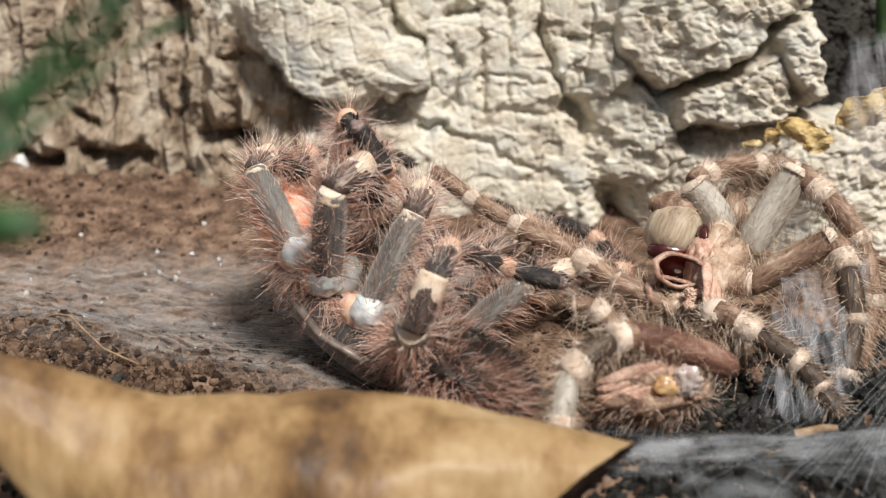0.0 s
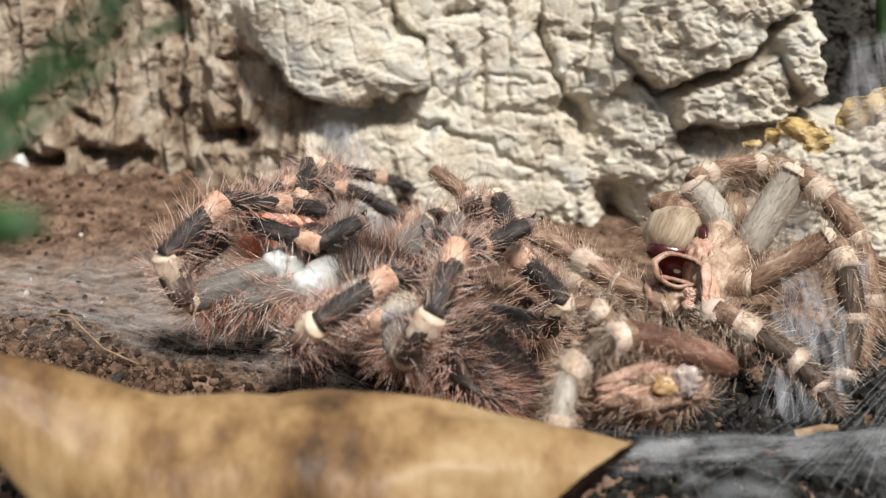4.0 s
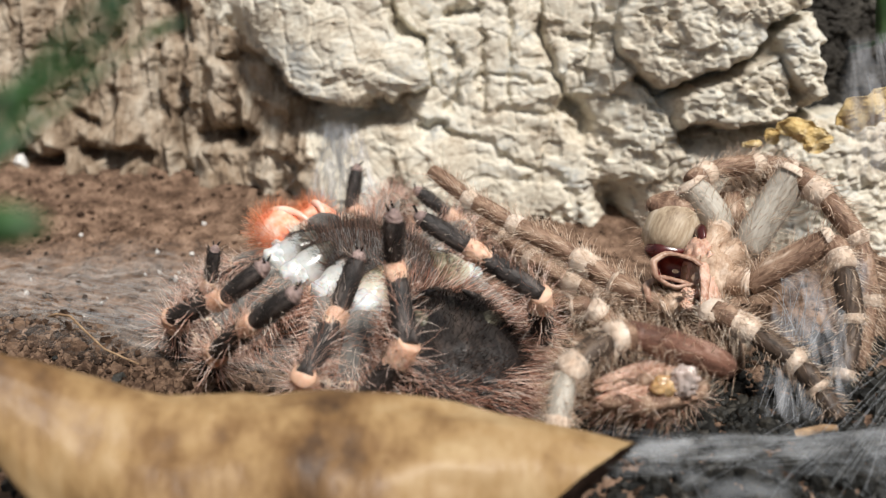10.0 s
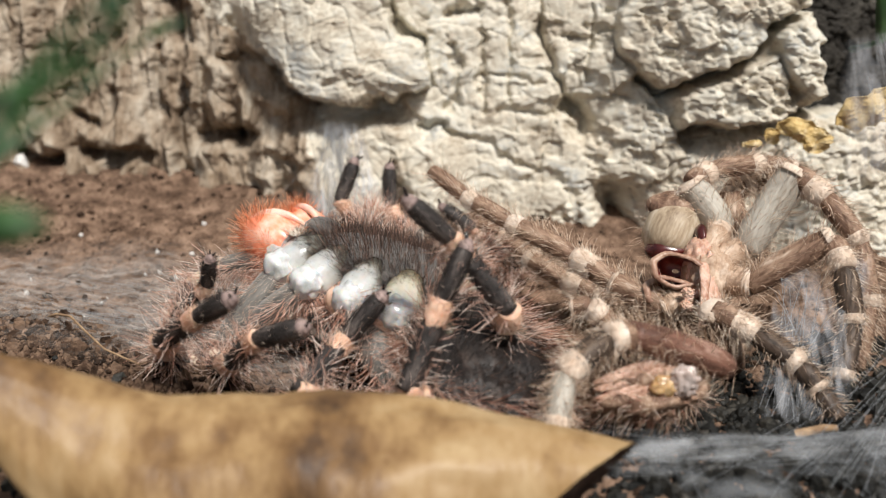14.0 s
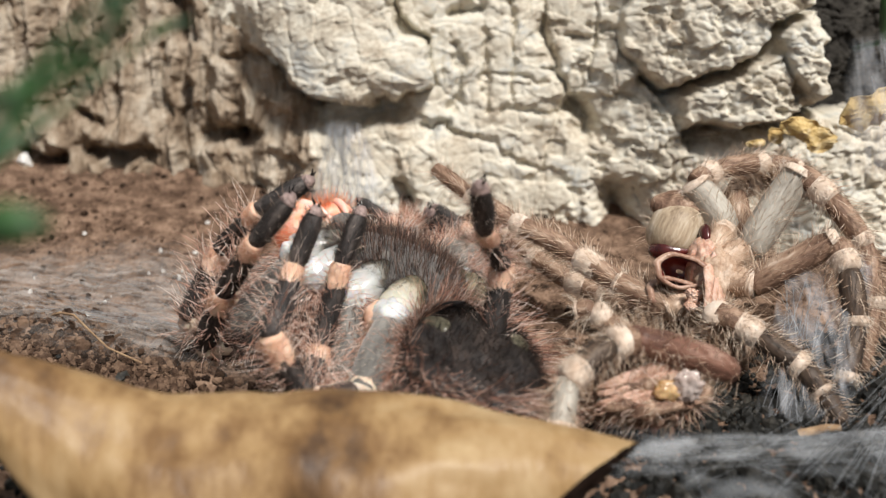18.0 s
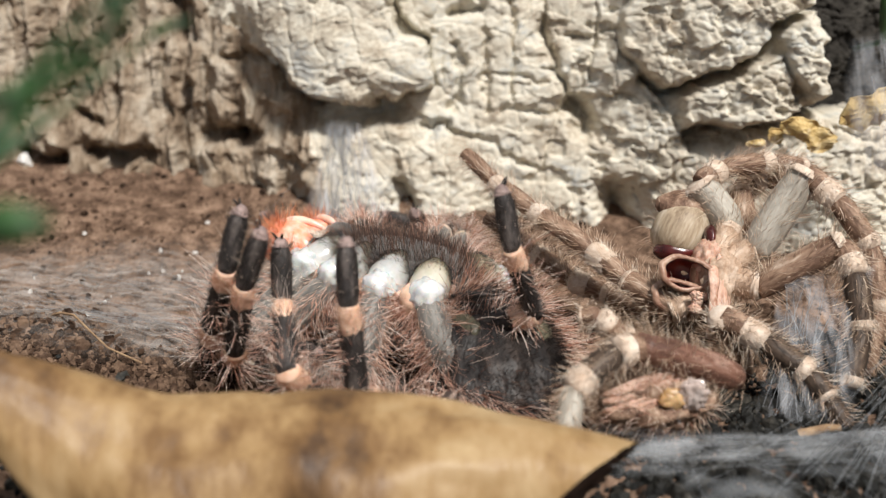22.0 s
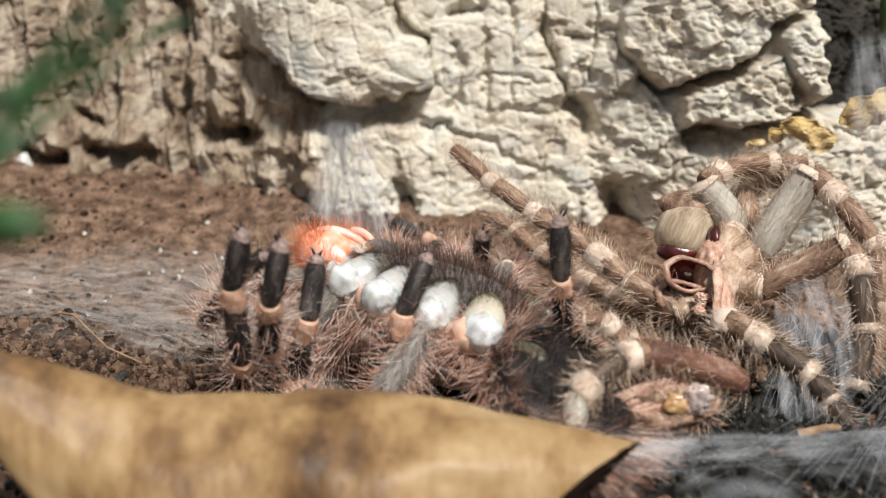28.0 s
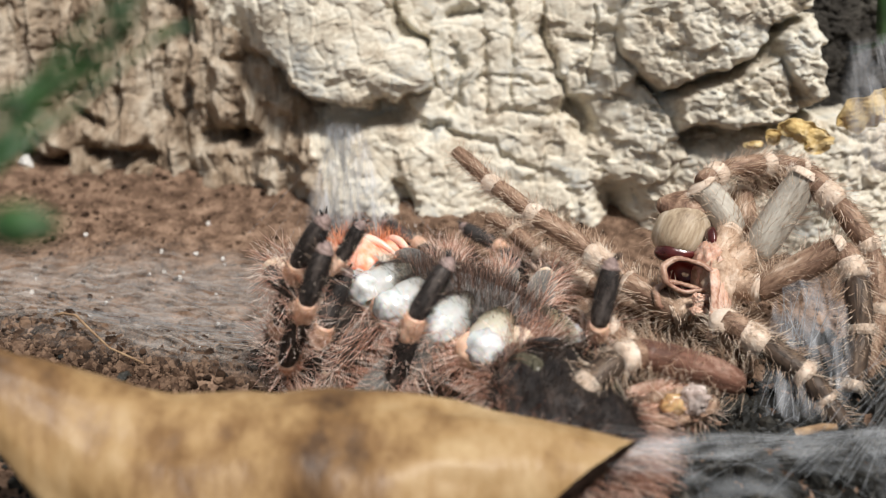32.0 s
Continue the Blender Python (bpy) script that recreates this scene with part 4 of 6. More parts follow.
def silk_strands(name, pairs, label, radius=0.00005):
    """Fine threads, each a thin tube that sags a little."""
    vs, fs = [], []
    for p, q, sag in pairs:
        p, q = Vector(p) * 0.001, Vector(q) * 0.001
        n = len(vs)
        d = (q - p).normalized()
        s = d.cross(Vector((0.1, 0.3, 1))).normalized()
        b = d.cross(s)
        for i in range(9):
            u = i / 8
            c = p.lerp(q, u) - Vector((0, 0, 4 * sag * 0.001 * u * (1 - u)))
            for k in range(3):
                vs.append(c + radius * (s * math.cos(2.094 * k) + b * math.sin(2.094 * k)))
        for i in range(8):
            for k in range(3):
                fs.append((n + 3 * i + k, n + 3 * i + (k + 1) % 3, n + 3 * i + 3 + (k + 1) % 3, n + 3 * i + 3 + k))
    return tagged(new(name, mesh_from(name, vs, fs, M_STRAND)), label, "silk", kind="stuff")


def ground_silk():
    """The silk mat spun over the hollow in which the spider lies."""
    xs, ys = np.linspace(-0.135, 0.02, 150), np.linspace(-0.024, 0.085, 110)
    X, Y = np.meshgrid(xs, ys)
    Z = soil_height(X, Y) + 0.0013 + 0.0006 * fbm(X * 140, Y * 260, 120, 3)
    u, v = X * 1000, Y * 1000
    f = step_between(-132, -95, u + 0.5 * v) * step_between(20, -10, u) * step_between(-20, 2, v + 0.30 * (u + 45)) * step_between(84, 55, v)
    me = mesh_from("silk_mat", np.stack([X, Y, Z], -1).reshape(-1, 3).tolist(), grid_faces(150, 110), M_SILK_GROUND)
    at = me.attributes.new("fade", "FLOAT", "POINT")
    at.data.foreach_set("value", f.ravel().tolist())
    tagged(new("silk_mat", me), "greyish silk mat spun over the soil hollow", "silk")


ground_silk()
silk_sheet("silk_curtain", [(-34, 90, 36), (-24, 90, 35), (-43, 85, 1), (-12, 86, 2)], M_SILK_SHEET, "thin white silk curtain hanging from a bark hollow", seed=1)
silk_sheet("silk_veil", [(72, 6, 24), (90, 2, 26), (58, -29, 1.5), (77, -27, 1.0)], M_SILK_VEIL, "pale silk veil stretched below the shed legs", seed=2, ragged=0.2)
silk_sheet("silk_apron", [(24, -66, 18.2), (84, -40, 8.0), (26, -80, 5), (92, -62, 1.0)], M_SILK_APRON, "translucent silk apron stretched over dark soil", seed=4, ragged=0.15, sag=0.001)
silk_sheet("silk_hem", [(26.8, -64.0, 17.2), (81.5, -40.0, 6.5), (26.6, -66.0, 13.9), (80.3, -44.0, 3.3)], M_SILK_HEM, "bright taut silk edge stretched from the branch end", seed=9, ragged=0.1, sag=0.0005)
silk_sheet("silk_patch", [(98, 58, 62), (122, 56, 68), (96, 40, 30), (120, 40, 34)], M_SILK_VEIL, "pale silk patch over the bark edge", seed=6, ragged=0.5)
rs = np.random.RandomState(70)
silk_strands("curtain_threads", [((-31 + 3 * rs.randn(), 86, 35 + rs.randn()), (-26 + 9 * rs.randn(), 85 + 1.5 * rs.randn(), 2 + 3 * rs.rand()), 0.5) for _ in range(64)], "fine white silk threads hanging from the bark", 0.00004)
silk_strands("veil_threads", [((70 + 18 * rs.rand(), 4, 12 + 13 * rs.rand()), (57 + 20 * rs.rand(), -28, 1.5), 0.2) for _ in range(15)], "taut white silk threads under the shed legs", 0.00006)
silk_strands("corner_threads", [((90 + 6 * rs.rand(), -22 + 3 * rs.randn(), 16 + 5 * rs.rand()), (58 + 6 * rs.randn(), -58 + 2 * rs.randn(), 4 + 3 * rs.rand()), 0.8) for _ in range(16)], "bundle of silk threads running down to the soil", 0.00005)
silk_strands("apron_threads", [((20 + 4 * rs.rand(), -67 + 1.5 * rs.randn(), 17 + 1.6 * rs.randn()), (84 + 4 * rs.rand(), -42 + 2 * rs.randn(), 7 + 1.6 * rs.randn()), 1.2) for _ in range(14)]
             + [((30 + 40 * rs.rand(), -62 + 8 * rs.randn(), 12 + 3 * rs.randn()), (30 + 60 * rs.rand(), -70 + 6 * rs.randn(), 1), 0.6) for _ in range(8)], "grey silk threads stretched from the branch end", 0.000035)
silk_strands("mat_threads", [((x, y, height_at(x / 1000, y / 1000) * 1000 + 1.6), (x + dx, y + dy, height_at((x + dx) / 1000, (y + dy) / 1000) * 1000 + 1.7), -0.3)
                             for x, y, dx, dy in [(-110 + 100 * rs.rand(), -5 + 60 * rs.rand(), 25 + 12 * rs.randn(), -8 + 7 * rs.randn()) for _ in range(260)] if y + 0.3 * (x + 45) > 2], "silk threads laid across the soil", 0.000035)
silk_strands("edge_threads", [((104 + 4 * rs.rand(), 50, 60 + 6 * rs.rand()), (112 + 6 * rs.rand(), 42, 34 + 10 * rs.rand()), 0.4) for _ in range(22)], "silk threads across the bark corner", 0.00005)


# ---- plants, flakes, grit and twigs ----
def blade(p, q, w, mat, arch=0.0, name="leaflet"):
    """A narrow leaf from p to q with a folded midrib and some thickness."""
    p, q = Vector(p) * 0.001, Vector(q) * 0.001
    d = q - p
    s = d.normalized().cross(Vector((0.2, -1, 0.3))).normalized()
    up = s.cross(d.normalized())
    vs, fs, n = [], [], 9
    for i in range(n):
        u = i / (n - 1)
        c = p + d * u + up * arch * 0.001 * 4 * u * (1 - u)
        k = w * 0.001 * math.sin(math.pi * min(1, 0.12 + 0.88 * u)) ** 0.7 + 0.00005
        vs += [c - s * k + up * k * 0.25, c, c + s * k + up * k * 0.25, c - up * 0.0002]
    for i in range(n - 1):
        o = i * 4
        for a, b in ((0, 1), (1, 2), (2, 3), (3, 0)):
            fs.append((o + a, o + b, o + 4 + b, o + 4 + a))
    return mesh_from(name, vs, fs, mat)


def plant():
    """A small plant rooted beside the lens; only its leaf tips reach into view."""
    rng = np.random.RandomState(3)
    t = new("plant")
    tagged(t, "fine-leaved green tank plant, close to the lens and out of focus", "plant")
    crown = Vector((-0.055, -0.142, 0.059))
    put("stem", lathe([(0, 0.0016), (0.059, 0.0012)], M_LEAF, around=8), t, aim_matrix((-0.057, -0.145, 0.0), crown))

    def shoot(a, b, w=0.0004):
        put("shoot", lathe([(0, w * 1.3), (0.5 * (Vector(a) - Vector(b)).length, w), ((Vector(a) - Vector(b)).length, w * 0.5)], M_LEAF, around=8), t, aim_matrix(a, b))
    a, b = Vector(SPRIG_FOOT), Vector(SPRIG_TIP)
    shoot(crown, a * 0.001, 0.0006)
    shoot(a * 0.001, b * 0.001)
    n = 13
    for i in range(n):
        u = 0.04 + 0.94 * i / (n - 1)
        c = a.lerp(b, u)
        side = -1 if i % 2 else 1
        l = 4.6 - 2.2 * u
        tip = c + Vector((0.75 * l - side * 0.3 * l, 1.2 * rng.randn(), 0.7 * l + side * 0.35 * l)) + Vector(0.5 * rng.randn(3))
        put("leaflet", blade(c, tip, 0.22 + 0.10 * rng.rand(), M_LEAF, 0.3), t)
    for p, q, w in LEAVES:
        shoot(crown, Vector(p) * 0.001, 0.0004)
        put("leaf", blade(p, q, w, M_LEAF, 1.0, "leaf"), t)


SPRIG_FOOT = (-31.4, -138.1, 79.4)
SPRIG_TIP = (-23.1, -133.1, 86.9)
LEAVES = [((-28.5, -147.7, 76.1), (-23.8, -147.6, 76.3), 1.36), ((-31.9, -137.3, 82.0), (-28.5, -136.0, 82.2), 0.56), ((-26.2, -115.9, 83.5), (-22.1, -115.4, 85.2), 0.46), ((-32.6, -138.8, 77.6), (-28.8, -138.0, 80.0), 0.68), ((-24.9, -134.1, 87.7), (-21.4, -133.7, 88.9), 0.37)]
plant()


def flake(c, w, h, seed):
    rng = np.random.RandomState(seed)
    vs, fs = [], []
    n, rings = 26, 5
    out = [1 + 0.35 * math.sin(2 * 6.283 * j / n + seed) + 0.3 * rng.rand() for j in range(n)]
    for face in (0, 1):
        for i in range(rings):
            k = i / (rings - 1)
            for j in range(n):
                a = 6.283 * j / n
                x, z = w * k * out[j] * math.cos(a), h * k * out[j] * math.sin(a)
                vs.append((x, -0.0012 * face - 0.0012 * math.sin(x * 900 + seed) * math.cos(z * 700) + 0.002 * k * k * face, z))
    for face in (0, 1):
        o = face * rings * n
        for i in range(rings - 1):
            for j in range(n):
                q = (o + i * n + j, o + i * n + (j + 1) % n, o + (i + 1) * n + (j + 1) % n, o + (i + 1) * n + j)
                fs.append(q if face else q[::-1])
    for j in range(n):
        fs.append(((rings - 1) * n + j, (rings - 1) * n + (j + 1) % n, (2 * rings - 1) * n + (j + 1) % n, (2 * rings - 1) * n + j))
    ob = new("bark_flake", mesh_from("bark_flake", vs, fs, M_LICHEN, smooth=False))
    ob.matrix_basis = Matrix.Translation(Vector(c) * 0.001)
    tagged(ob, "curled yellow-ochre flake stuck on the bark", "flake", "flakes on the bark")


corner = new("corner_plant")
tagged(corner, "dark bluish-green leaf behind the bark edge", "plant")
put("blade", blade((121.5, 90, 58), (117, 84, 80), 3.4, M_LEAF, 1.0, "blade"), corner)
put("stalk", lathe([(0, 0.0010), (0.026, 0.0007)], M_LEAF, around=8), corner, aim_matrix((0.121, 0.115, 0.052), (0.1215, 0.09, 0.058)))
flake((90.5, 55, 40), 0.0050, 0.0030, 3)
flake((94.5, 55, 37), 0.0040, 0.0018, 5)
flake((107, 55, 45.5), 0.0060, 0.0050, 7)
flake((84, 58, 38), 0.0024, 0.0014, 11)
flake((79, 58, 36), 0.0016, 0.0010, 13)

grit_rng = np.random.RandomState(8)
places = [(-0.1415, 0.16 - 0.02, 0.0125, 0.0026)]
for _ in range(60):
    gx, gy = grit_rng.uniform(-0.15, 0.0), grit_rng.uniform(0.0, 0.10)
    places.append((gx, gy, height_at(gx, gy) + 0.0004, 0.0003 + 0.0006 * grit_rng.rand() ** 2))
lumps("pale_grit", places, M_PEBBLE, "scattered pale grit on the soil", "grit", grit_rng)


dark_places = []
for _ in range(7000):
    gx, gy = 0.072 + 0.034 * grit_rng.randn(), -0.044 + 0.026 * grit_rng.randn()
    if gx > 0.022 and gy < 0.0 + 0.25 * (gx - 0.03):
        dark_places.append((gx, gy, height_at(gx, gy) + 0.0003, 0.0005 + 0.0013 * grit_rng.rand() ** 3))
# dark grains added below the branch to stand for its shadow
for _ in range(1600):
    gx, gy = -0.060 + 0.012 * grit_rng.randn(), -0.078 + 0.020 * grit_rng.randn()
    dark_places.append((gx, gy, height_at(gx, gy) + 0.0004, 0.0006 + 0.0012 * grit_rng.rand() ** 2))
lumps("gravel_and_branch_shade", dark_places, M_GRAVEL_AND_SHADE, "damp blackish gravel under the silk", "gravel", grit_rng)


def twig(points, r, label):
    pts = [Vector(p) * 0.001 for p in points]
    vs, fs = [], []
    for i, p in enumerate(pts):
        d = (pts[min(i + 1, len(pts) - 1)] - pts[max(i - 1, 0)]).normalized()
        s = d.cross(Vector((0, -1, 0.2))).normalized()
        b = d.cross(s)
        for k in range(6):
            q = r * (1 - 0.5 * i / len(pts))
            vs.append(p + q * (s * math.cos(1.047 * k) + b * math.sin(1.047 * k)))
    for i in range(len(pts) - 1):
        for k in range(6):
            fs.append((i * 6 + k, i * 6 + (k + 1) % 6, i * 6 + 6 + (k + 1) % 6, i * 6 + 6 + k))
    fs += [list(range(6))[::-1], list(range(len(vs) - 6, len(vs)))]
    tagged(new("twig", mesh_from("twig", vs, fs, M_TWIG)), label, "twig")


twig([(-88.5, 9.0, 7.5), (-84.2, 7.3, 9.5), (-79.8, 3.4, 10.5), (-74.7, -3.3, 10.0), (-68.8, -9.6, 8.5), (-61.2, -12.6, 6.5)], 0.00035, "thin dry rootlet lying on the soil bank")
twig([(61, -34, 1.2), (66, -33.5, 2.0), (70, -33, 2.8), (72.5, -33, 2.8)], 0.0011, "short dry twig on dark soil")


# ---- the tarantula, lying on its back (own space: +X to the head, +Z out of the belly, +Y one flank) ----
MM = 0.001
HIPS = {"near_1": (15, 14, 1), "near_2": (6, 16.5, 1), "near_3": (-5, 16.5, 1), "near_4": (-15.5, 15.5, 1.5),
        "far_1": (15, -14, 1), "far_2": (6, -16.5, 1), "far_3": (-5, -16.5, 1), "far_4": (-15.5, -15.5, 1.5),
        "palp_near": (21, 8, 1), "palp_far": (21, -8, 1)}
SEGMENTS = (("femur", 22.0), ("patella", 10.5), ("tibia", 16.0), ("metatarsus", 16.8), ("tarsus", 11.5))
PEDICEL = Vector((-21, 0, 2)) * MM


def ring_band(z0, z1, r, mat, name="joint_band", frill=0.0, seed=0):
    me = lathe([(z0, r * 0.90), (z0 * 0.7 + z1 * 0.3, r * 1.0), (z0 * 0.3 + z1 * 0.7, r * 1.04), (z1, r * 0.90)], mat, around=16, ripple=frill, seed=seed, name=name)
    return me


def leg_meshes(scale, seed):
    """The meshes of one limb's five segments with their bands, hair and claws."""
    rng = np.random.RandomState(seed)
    s = scale * MM
    out = {}
    spec = {
        "femur": (M_FEMUR, [(0, 2.5), (3, 3.1), (11, 3.5), (18, 3.3), (22, 2.6)], 0.02),
        "patella": (M_PATELLA, [(0, 2.5), (3, 3.0), (8, 3.0), (10.5, 2.4)], 0.03),
        "tibia": (M_BLACK, [(0, 2.2), (4, 2.55), (11, 2.45), (16, 2.15)], 0.03),
        "metatarsus": (M_BLACK, [(0, 1.9), (4, 2.15), (12, 2.0), (16.8, 1.8)], 0.03),
        "tarsus": (M_BLACK, [(0, 1.6), (2, 1.95), (7, 2.05), (10, 1.9), (11.5, 1.1)], 0.02),
    }
    for name, length in SEGMENTS:
        mat, prof, rip = spec[name]
        r = prof[1][1]
        body = lathe([(z * s, q * s) for z, q in prof], mat, around=20, ripple=rip, seed=seed + len(name), name=name, flat=0.95)
        subs = []
        L = length * s
        if name == "femur":
            subs.append(("joint_band", ring_band(L * 0.84, L * 1.01, 2.7 * s, M_CREAM, frill=0.08)))
            subs.append(("hair", hair_mesh(tube_roots(rng, 360, L, 3.3 * s, 0.6, arc=(2.6, 6.8)), M_HAIR_RED, rng, (0.0024 * scale, 0.0085 * scale), radius=0.00006, curl=0.4)))
            subs.append(("down", hair_mesh(tube_roots(rng, 420, L, 3.3 * s, 1.3), M_HAIR_PALE, rng, (0.0008, 0.0026), radius=0.000036)))
        elif name == "patella":
            subs.append(("joint_band", ring_band(L * 0.30, L * 1.05, 2.85 * s, M_CREAM, frill=0.07)))
            subs.append(("hair", hair_mesh(tube_roots(rng, 170, L, 2.9 * s, 0.6), M_HAIR_BRISTLE, rng, (0.002, 0.0076), radius=0.00006, curl=0.4)))
        elif name == "tibia":
            subs.append(("joint_band", ring_band(L * 0.62, L * 1.04, 2.42 * s, M_BAND, frill=0.05)))
            subs.append(("band_hair", hair_mesh(tube_roots(rng, 300, L * 1.0, 2.3 * s, 1.2, bottom=0.66), M_HAIR_BAND, rng, (0.0006, 0.0020), radius=0.00004)))
            subs.append(("hair", hair_mesh(tube_roots(rng, 200, L, 2.4 * s, 0.5), M_HAIR_BRISTLE, rng, (0.0020, 0.0080), radius=0.00006, curl=0.4)))
            subs.append(("down", hair_mesh(tube_roots(rng, 460, L * 0.78, 2.45 * s, 1.6), M_HAIR_DARK, rng, (0.0006, 0.0016), radius=0.000036)))
        elif name == "metatarsus":
            subs.append(("joint_band", ring_band(L * 0.70, L * 1.04, 2.02 * s, M_BAND, frill=0.05, seed=3)))
            subs.append(("band_hair", hair_mesh(tube_roots(rng, 260, L * 1.0, 1.9 * s, 1.2, bottom=0.74), M_HAIR_BAND, rng, (0.0006, 0.0018), radius=0.00004)))
            subs.append(("hair", hair_mesh(tube_roots(rng, 120, L, 2.0 * s, 0.4), M_HAIR_BRISTLE, rng, (0.0020, 0.0080), radius=0.00006, curl=0.4)))
            subs.append(("down", hair_mesh(tube_roots(rng, 500, L * 0.80, 2.05 * s, 1.4), M_HAIR_DARK, rng, (0.0006, 0.0017), radius=0.000036)))
        else:
            subs.append(("toe_pad", lathe([(L * 0.92, 1.7 * s), (L * 0.98, 1.4 * s), (L * 1.04, 1.1 * s), (L * 1.09, 0.5 * s)], M_TOE, around=14, ripple=0.12, seed=seed)))
            claws = []
            for side in (-1, 1):
                claws += [((side * 0.55 * s, 0.5 * s, L * 1.07), (side * 0.25, 0.55, 0.7))]
            subs.append(("claw", hair_mesh(claws, M_CLAW, rng, (0.0016 * scale, 0.0018 * scale), spread=0.02, radius=0.00028, curl=0.5)))
            subs.append(("down", hair_mesh(tube_roots(rng, 520, L * 0.98, 1.95 * s, 1.0), M_HAIR_DARK, rng, (0.0005, 0.0014), radius=0.000036)))
            subs.append(("hair", hair_mesh(tube_roots(rng, 40, L, 1.95 * s, 0.6), M_HAIR_PALE, rng, (0.001, 0.0028), radius=0.000036)))
        out[name] = (body, subs)
    return out


def tarantula():
    rng = np.random.RandomState(21)
    root = new("tarantula")
    tagged(root, "freshly moulted black tarantula on its back, banded legs folded upwards", "tarantula")
    put("carapace", blob((21 * MM, 17.5 * MM, 10 * MM), M_STERNUM, "carapace", lump=0.05, seed=2, taper=-0.12), root, pose(0, 0, -0.004))
    put("pleura", blob((20 * MM, 16.8 * MM, 6.5 * MM), M_PLEURA, "pleura", lump=0.06, seed=11, taper=-0.12), root, pose(0, 0, -0.0015), "soft pinkish brown skin between carapace and legs")
    rim = [((20.5 * MM + 1.3 * MM * math.cos(b)) * math.cos(a), (17.6 * MM + 1.3 * MM * math.cos(b)) * math.sin(a) * (1 - 0.12 * math.cos(a)), 0.9 * MM * math.sin(b) + 0.5 * MM * math.sin(7 * a)) for a in np.linspace(0, 2 * math.pi, 72, endpoint=False) for b in np.linspace(0, 2 * math.pi, 10, endpoint=False)]
    put("carapace_rim", mesh_from("carapace_rim", rim, [(i * 10 + j, i * 10 + (j + 1) % 10, (i + 1) % 72 * 10 + (j + 1) % 10, (i + 1) % 72 * 10 + j) for i in range(72) for j in range(10)], M_RIM), root, pose(0, 0, -0.0075), "brownish grey flared carapace edge")
    put("side_hair", hair_mesh(ball_roots(rng, 2000, (20 * MM, 16.8 * MM, 6.5 * MM), (-0.5, 0, -0.3), keep=lambda d: -0.75 < d[2] < 0.2), M_HAIR_RED, rng, (0.002, 0.0065), radius=0.000045, curl=0.4), root, pose(0, 0, -0.0015))
    st = put("sternum", blob((17 * MM, 12.5 * MM, 5.5 * MM), M_STERNUM, "sternum", lump=0.05, seed=5, taper=-0.1), root, pose(0.0, 0, 0.0042))
    put("hair", hair_mesh(ball_roots(rng, 2400, (17 * MM, 12.5 * MM, 5.5 * MM), (0.35, 0, 0.4), keep=lambda d: d[2] > -0.1), M_HAIR_SOOT, rng, (0.0016, 0.0056), radius=0.00005), st)
    put("long_hair", hair_mesh(ball_roots(rng, 600, (17 * MM, 12.5 * MM, 5.5 * MM), (0.3, 0, 0.5), keep=lambda d: d[2] > 0.1), M_HAIR_SOOT, rng, (0.002, 0.0052), radius=0.00004), st)
    put("labium", blob((4 * MM, 4.5 * MM, 2.5 * MM), M_STERNUM, "labium", lump=0.05), root, pose(0.0165, 0, 0.0075))
    # coxae and trochanters, one pair for each limb
    for key, (hx, hy, hz) in HIPS.items():
        palp = key.startswith("palp")
        hip = Vector((hx, hy, hz)) * MM
        inner = Vector((hx * 0.80, hy * 0.52, 5.2)) * MM
        m = aim_matrix(inner, hip, (0, 0, 1))
        L = (hip - inner).length
        k = 0.8 if palp else 1.0
        cx = put("coxa", lathe([(-0.002, 2.8 * k * MM), (0.25 * L, 4.2 * k * MM), (0.6 * L, 4.3 * k * MM), (0.95 * L, 3.6 * k * MM), (1.08 * L, 2.0 * k * MM)], M_COXA_CREAM if key.endswith("4") else M_COXA, around=24, ripple=0.03, seed=abs(int(hx * 3 + hy)), name="coxa"), root, m, "cream yellow glossy leg base" if key.endswith("4") else "grey to white translucent leg base")
        tr = put("trochanter", blob((3.7 * k * MM, 3.8 * k * MM, 3.5 * k * MM), M_PALE, "trochanter", lump=0.16, seed=int(hx), freq=2.6), cx, pose(0, 0.0006, 1.02 * L), "pale bluish-white joint knob")
        put("joint_skin", blob((3.7 * k * MM, 3.4 * k * MM, 3.3 * k * MM), M_BAND, "joint_skin", lump=0.12, seed=int(hy)), cx, pose(0.0022 * (-1 if hy > 0 else 1), -0.0012, 0.98 * L), "orange skin at the joint")
        put("hair", hair_mesh(tube_roots(rng, 420, 0.45 * L, 4.0 * k * MM, 0.9, arc=(0.2, 2.9)), M_HAIR_DARK, rng, (0.0006, 0.0018), radius=0.000036), cx)
        if hy > 0:
            put("fringe", hair_mesh(tube_roots(rng, 620, 1.3 * L, 4.0 * k * MM, 0.4, arc=(3.3, 6.1)), M_HAIR_RED, rng, (0.003, 0.0105), radius=0.00006, curl=0.5), cx)
        else:
            put("fringe", hair_mesh(tube_roots(rng, 520, 1.2 * L, 4.0 * k * MM, 0.5, arc=(3.3, 6.1)), M_HAIR_SOOT, rng, (0.002, 0.006), radius=0.00005, curl=0.4), cx)
    # chelicerae with fangs
    for side in (1, -1):
        ch = put("chelicera", blob((8.4 * MM, 5.4 * MM, 6.0 * MM), M_CHEL, "chelicera", lump=0.05, seed=8, taper=0.1), root, pose(0.0242, side * 0.0058, 0.0025, 0, -14, side * 6), "swollen pale pink and orange jaw base")
        fv = []
        n = 16
        for i in range(n):
            u = i / (n - 1)
            a = 0.1 + 2.2 * u
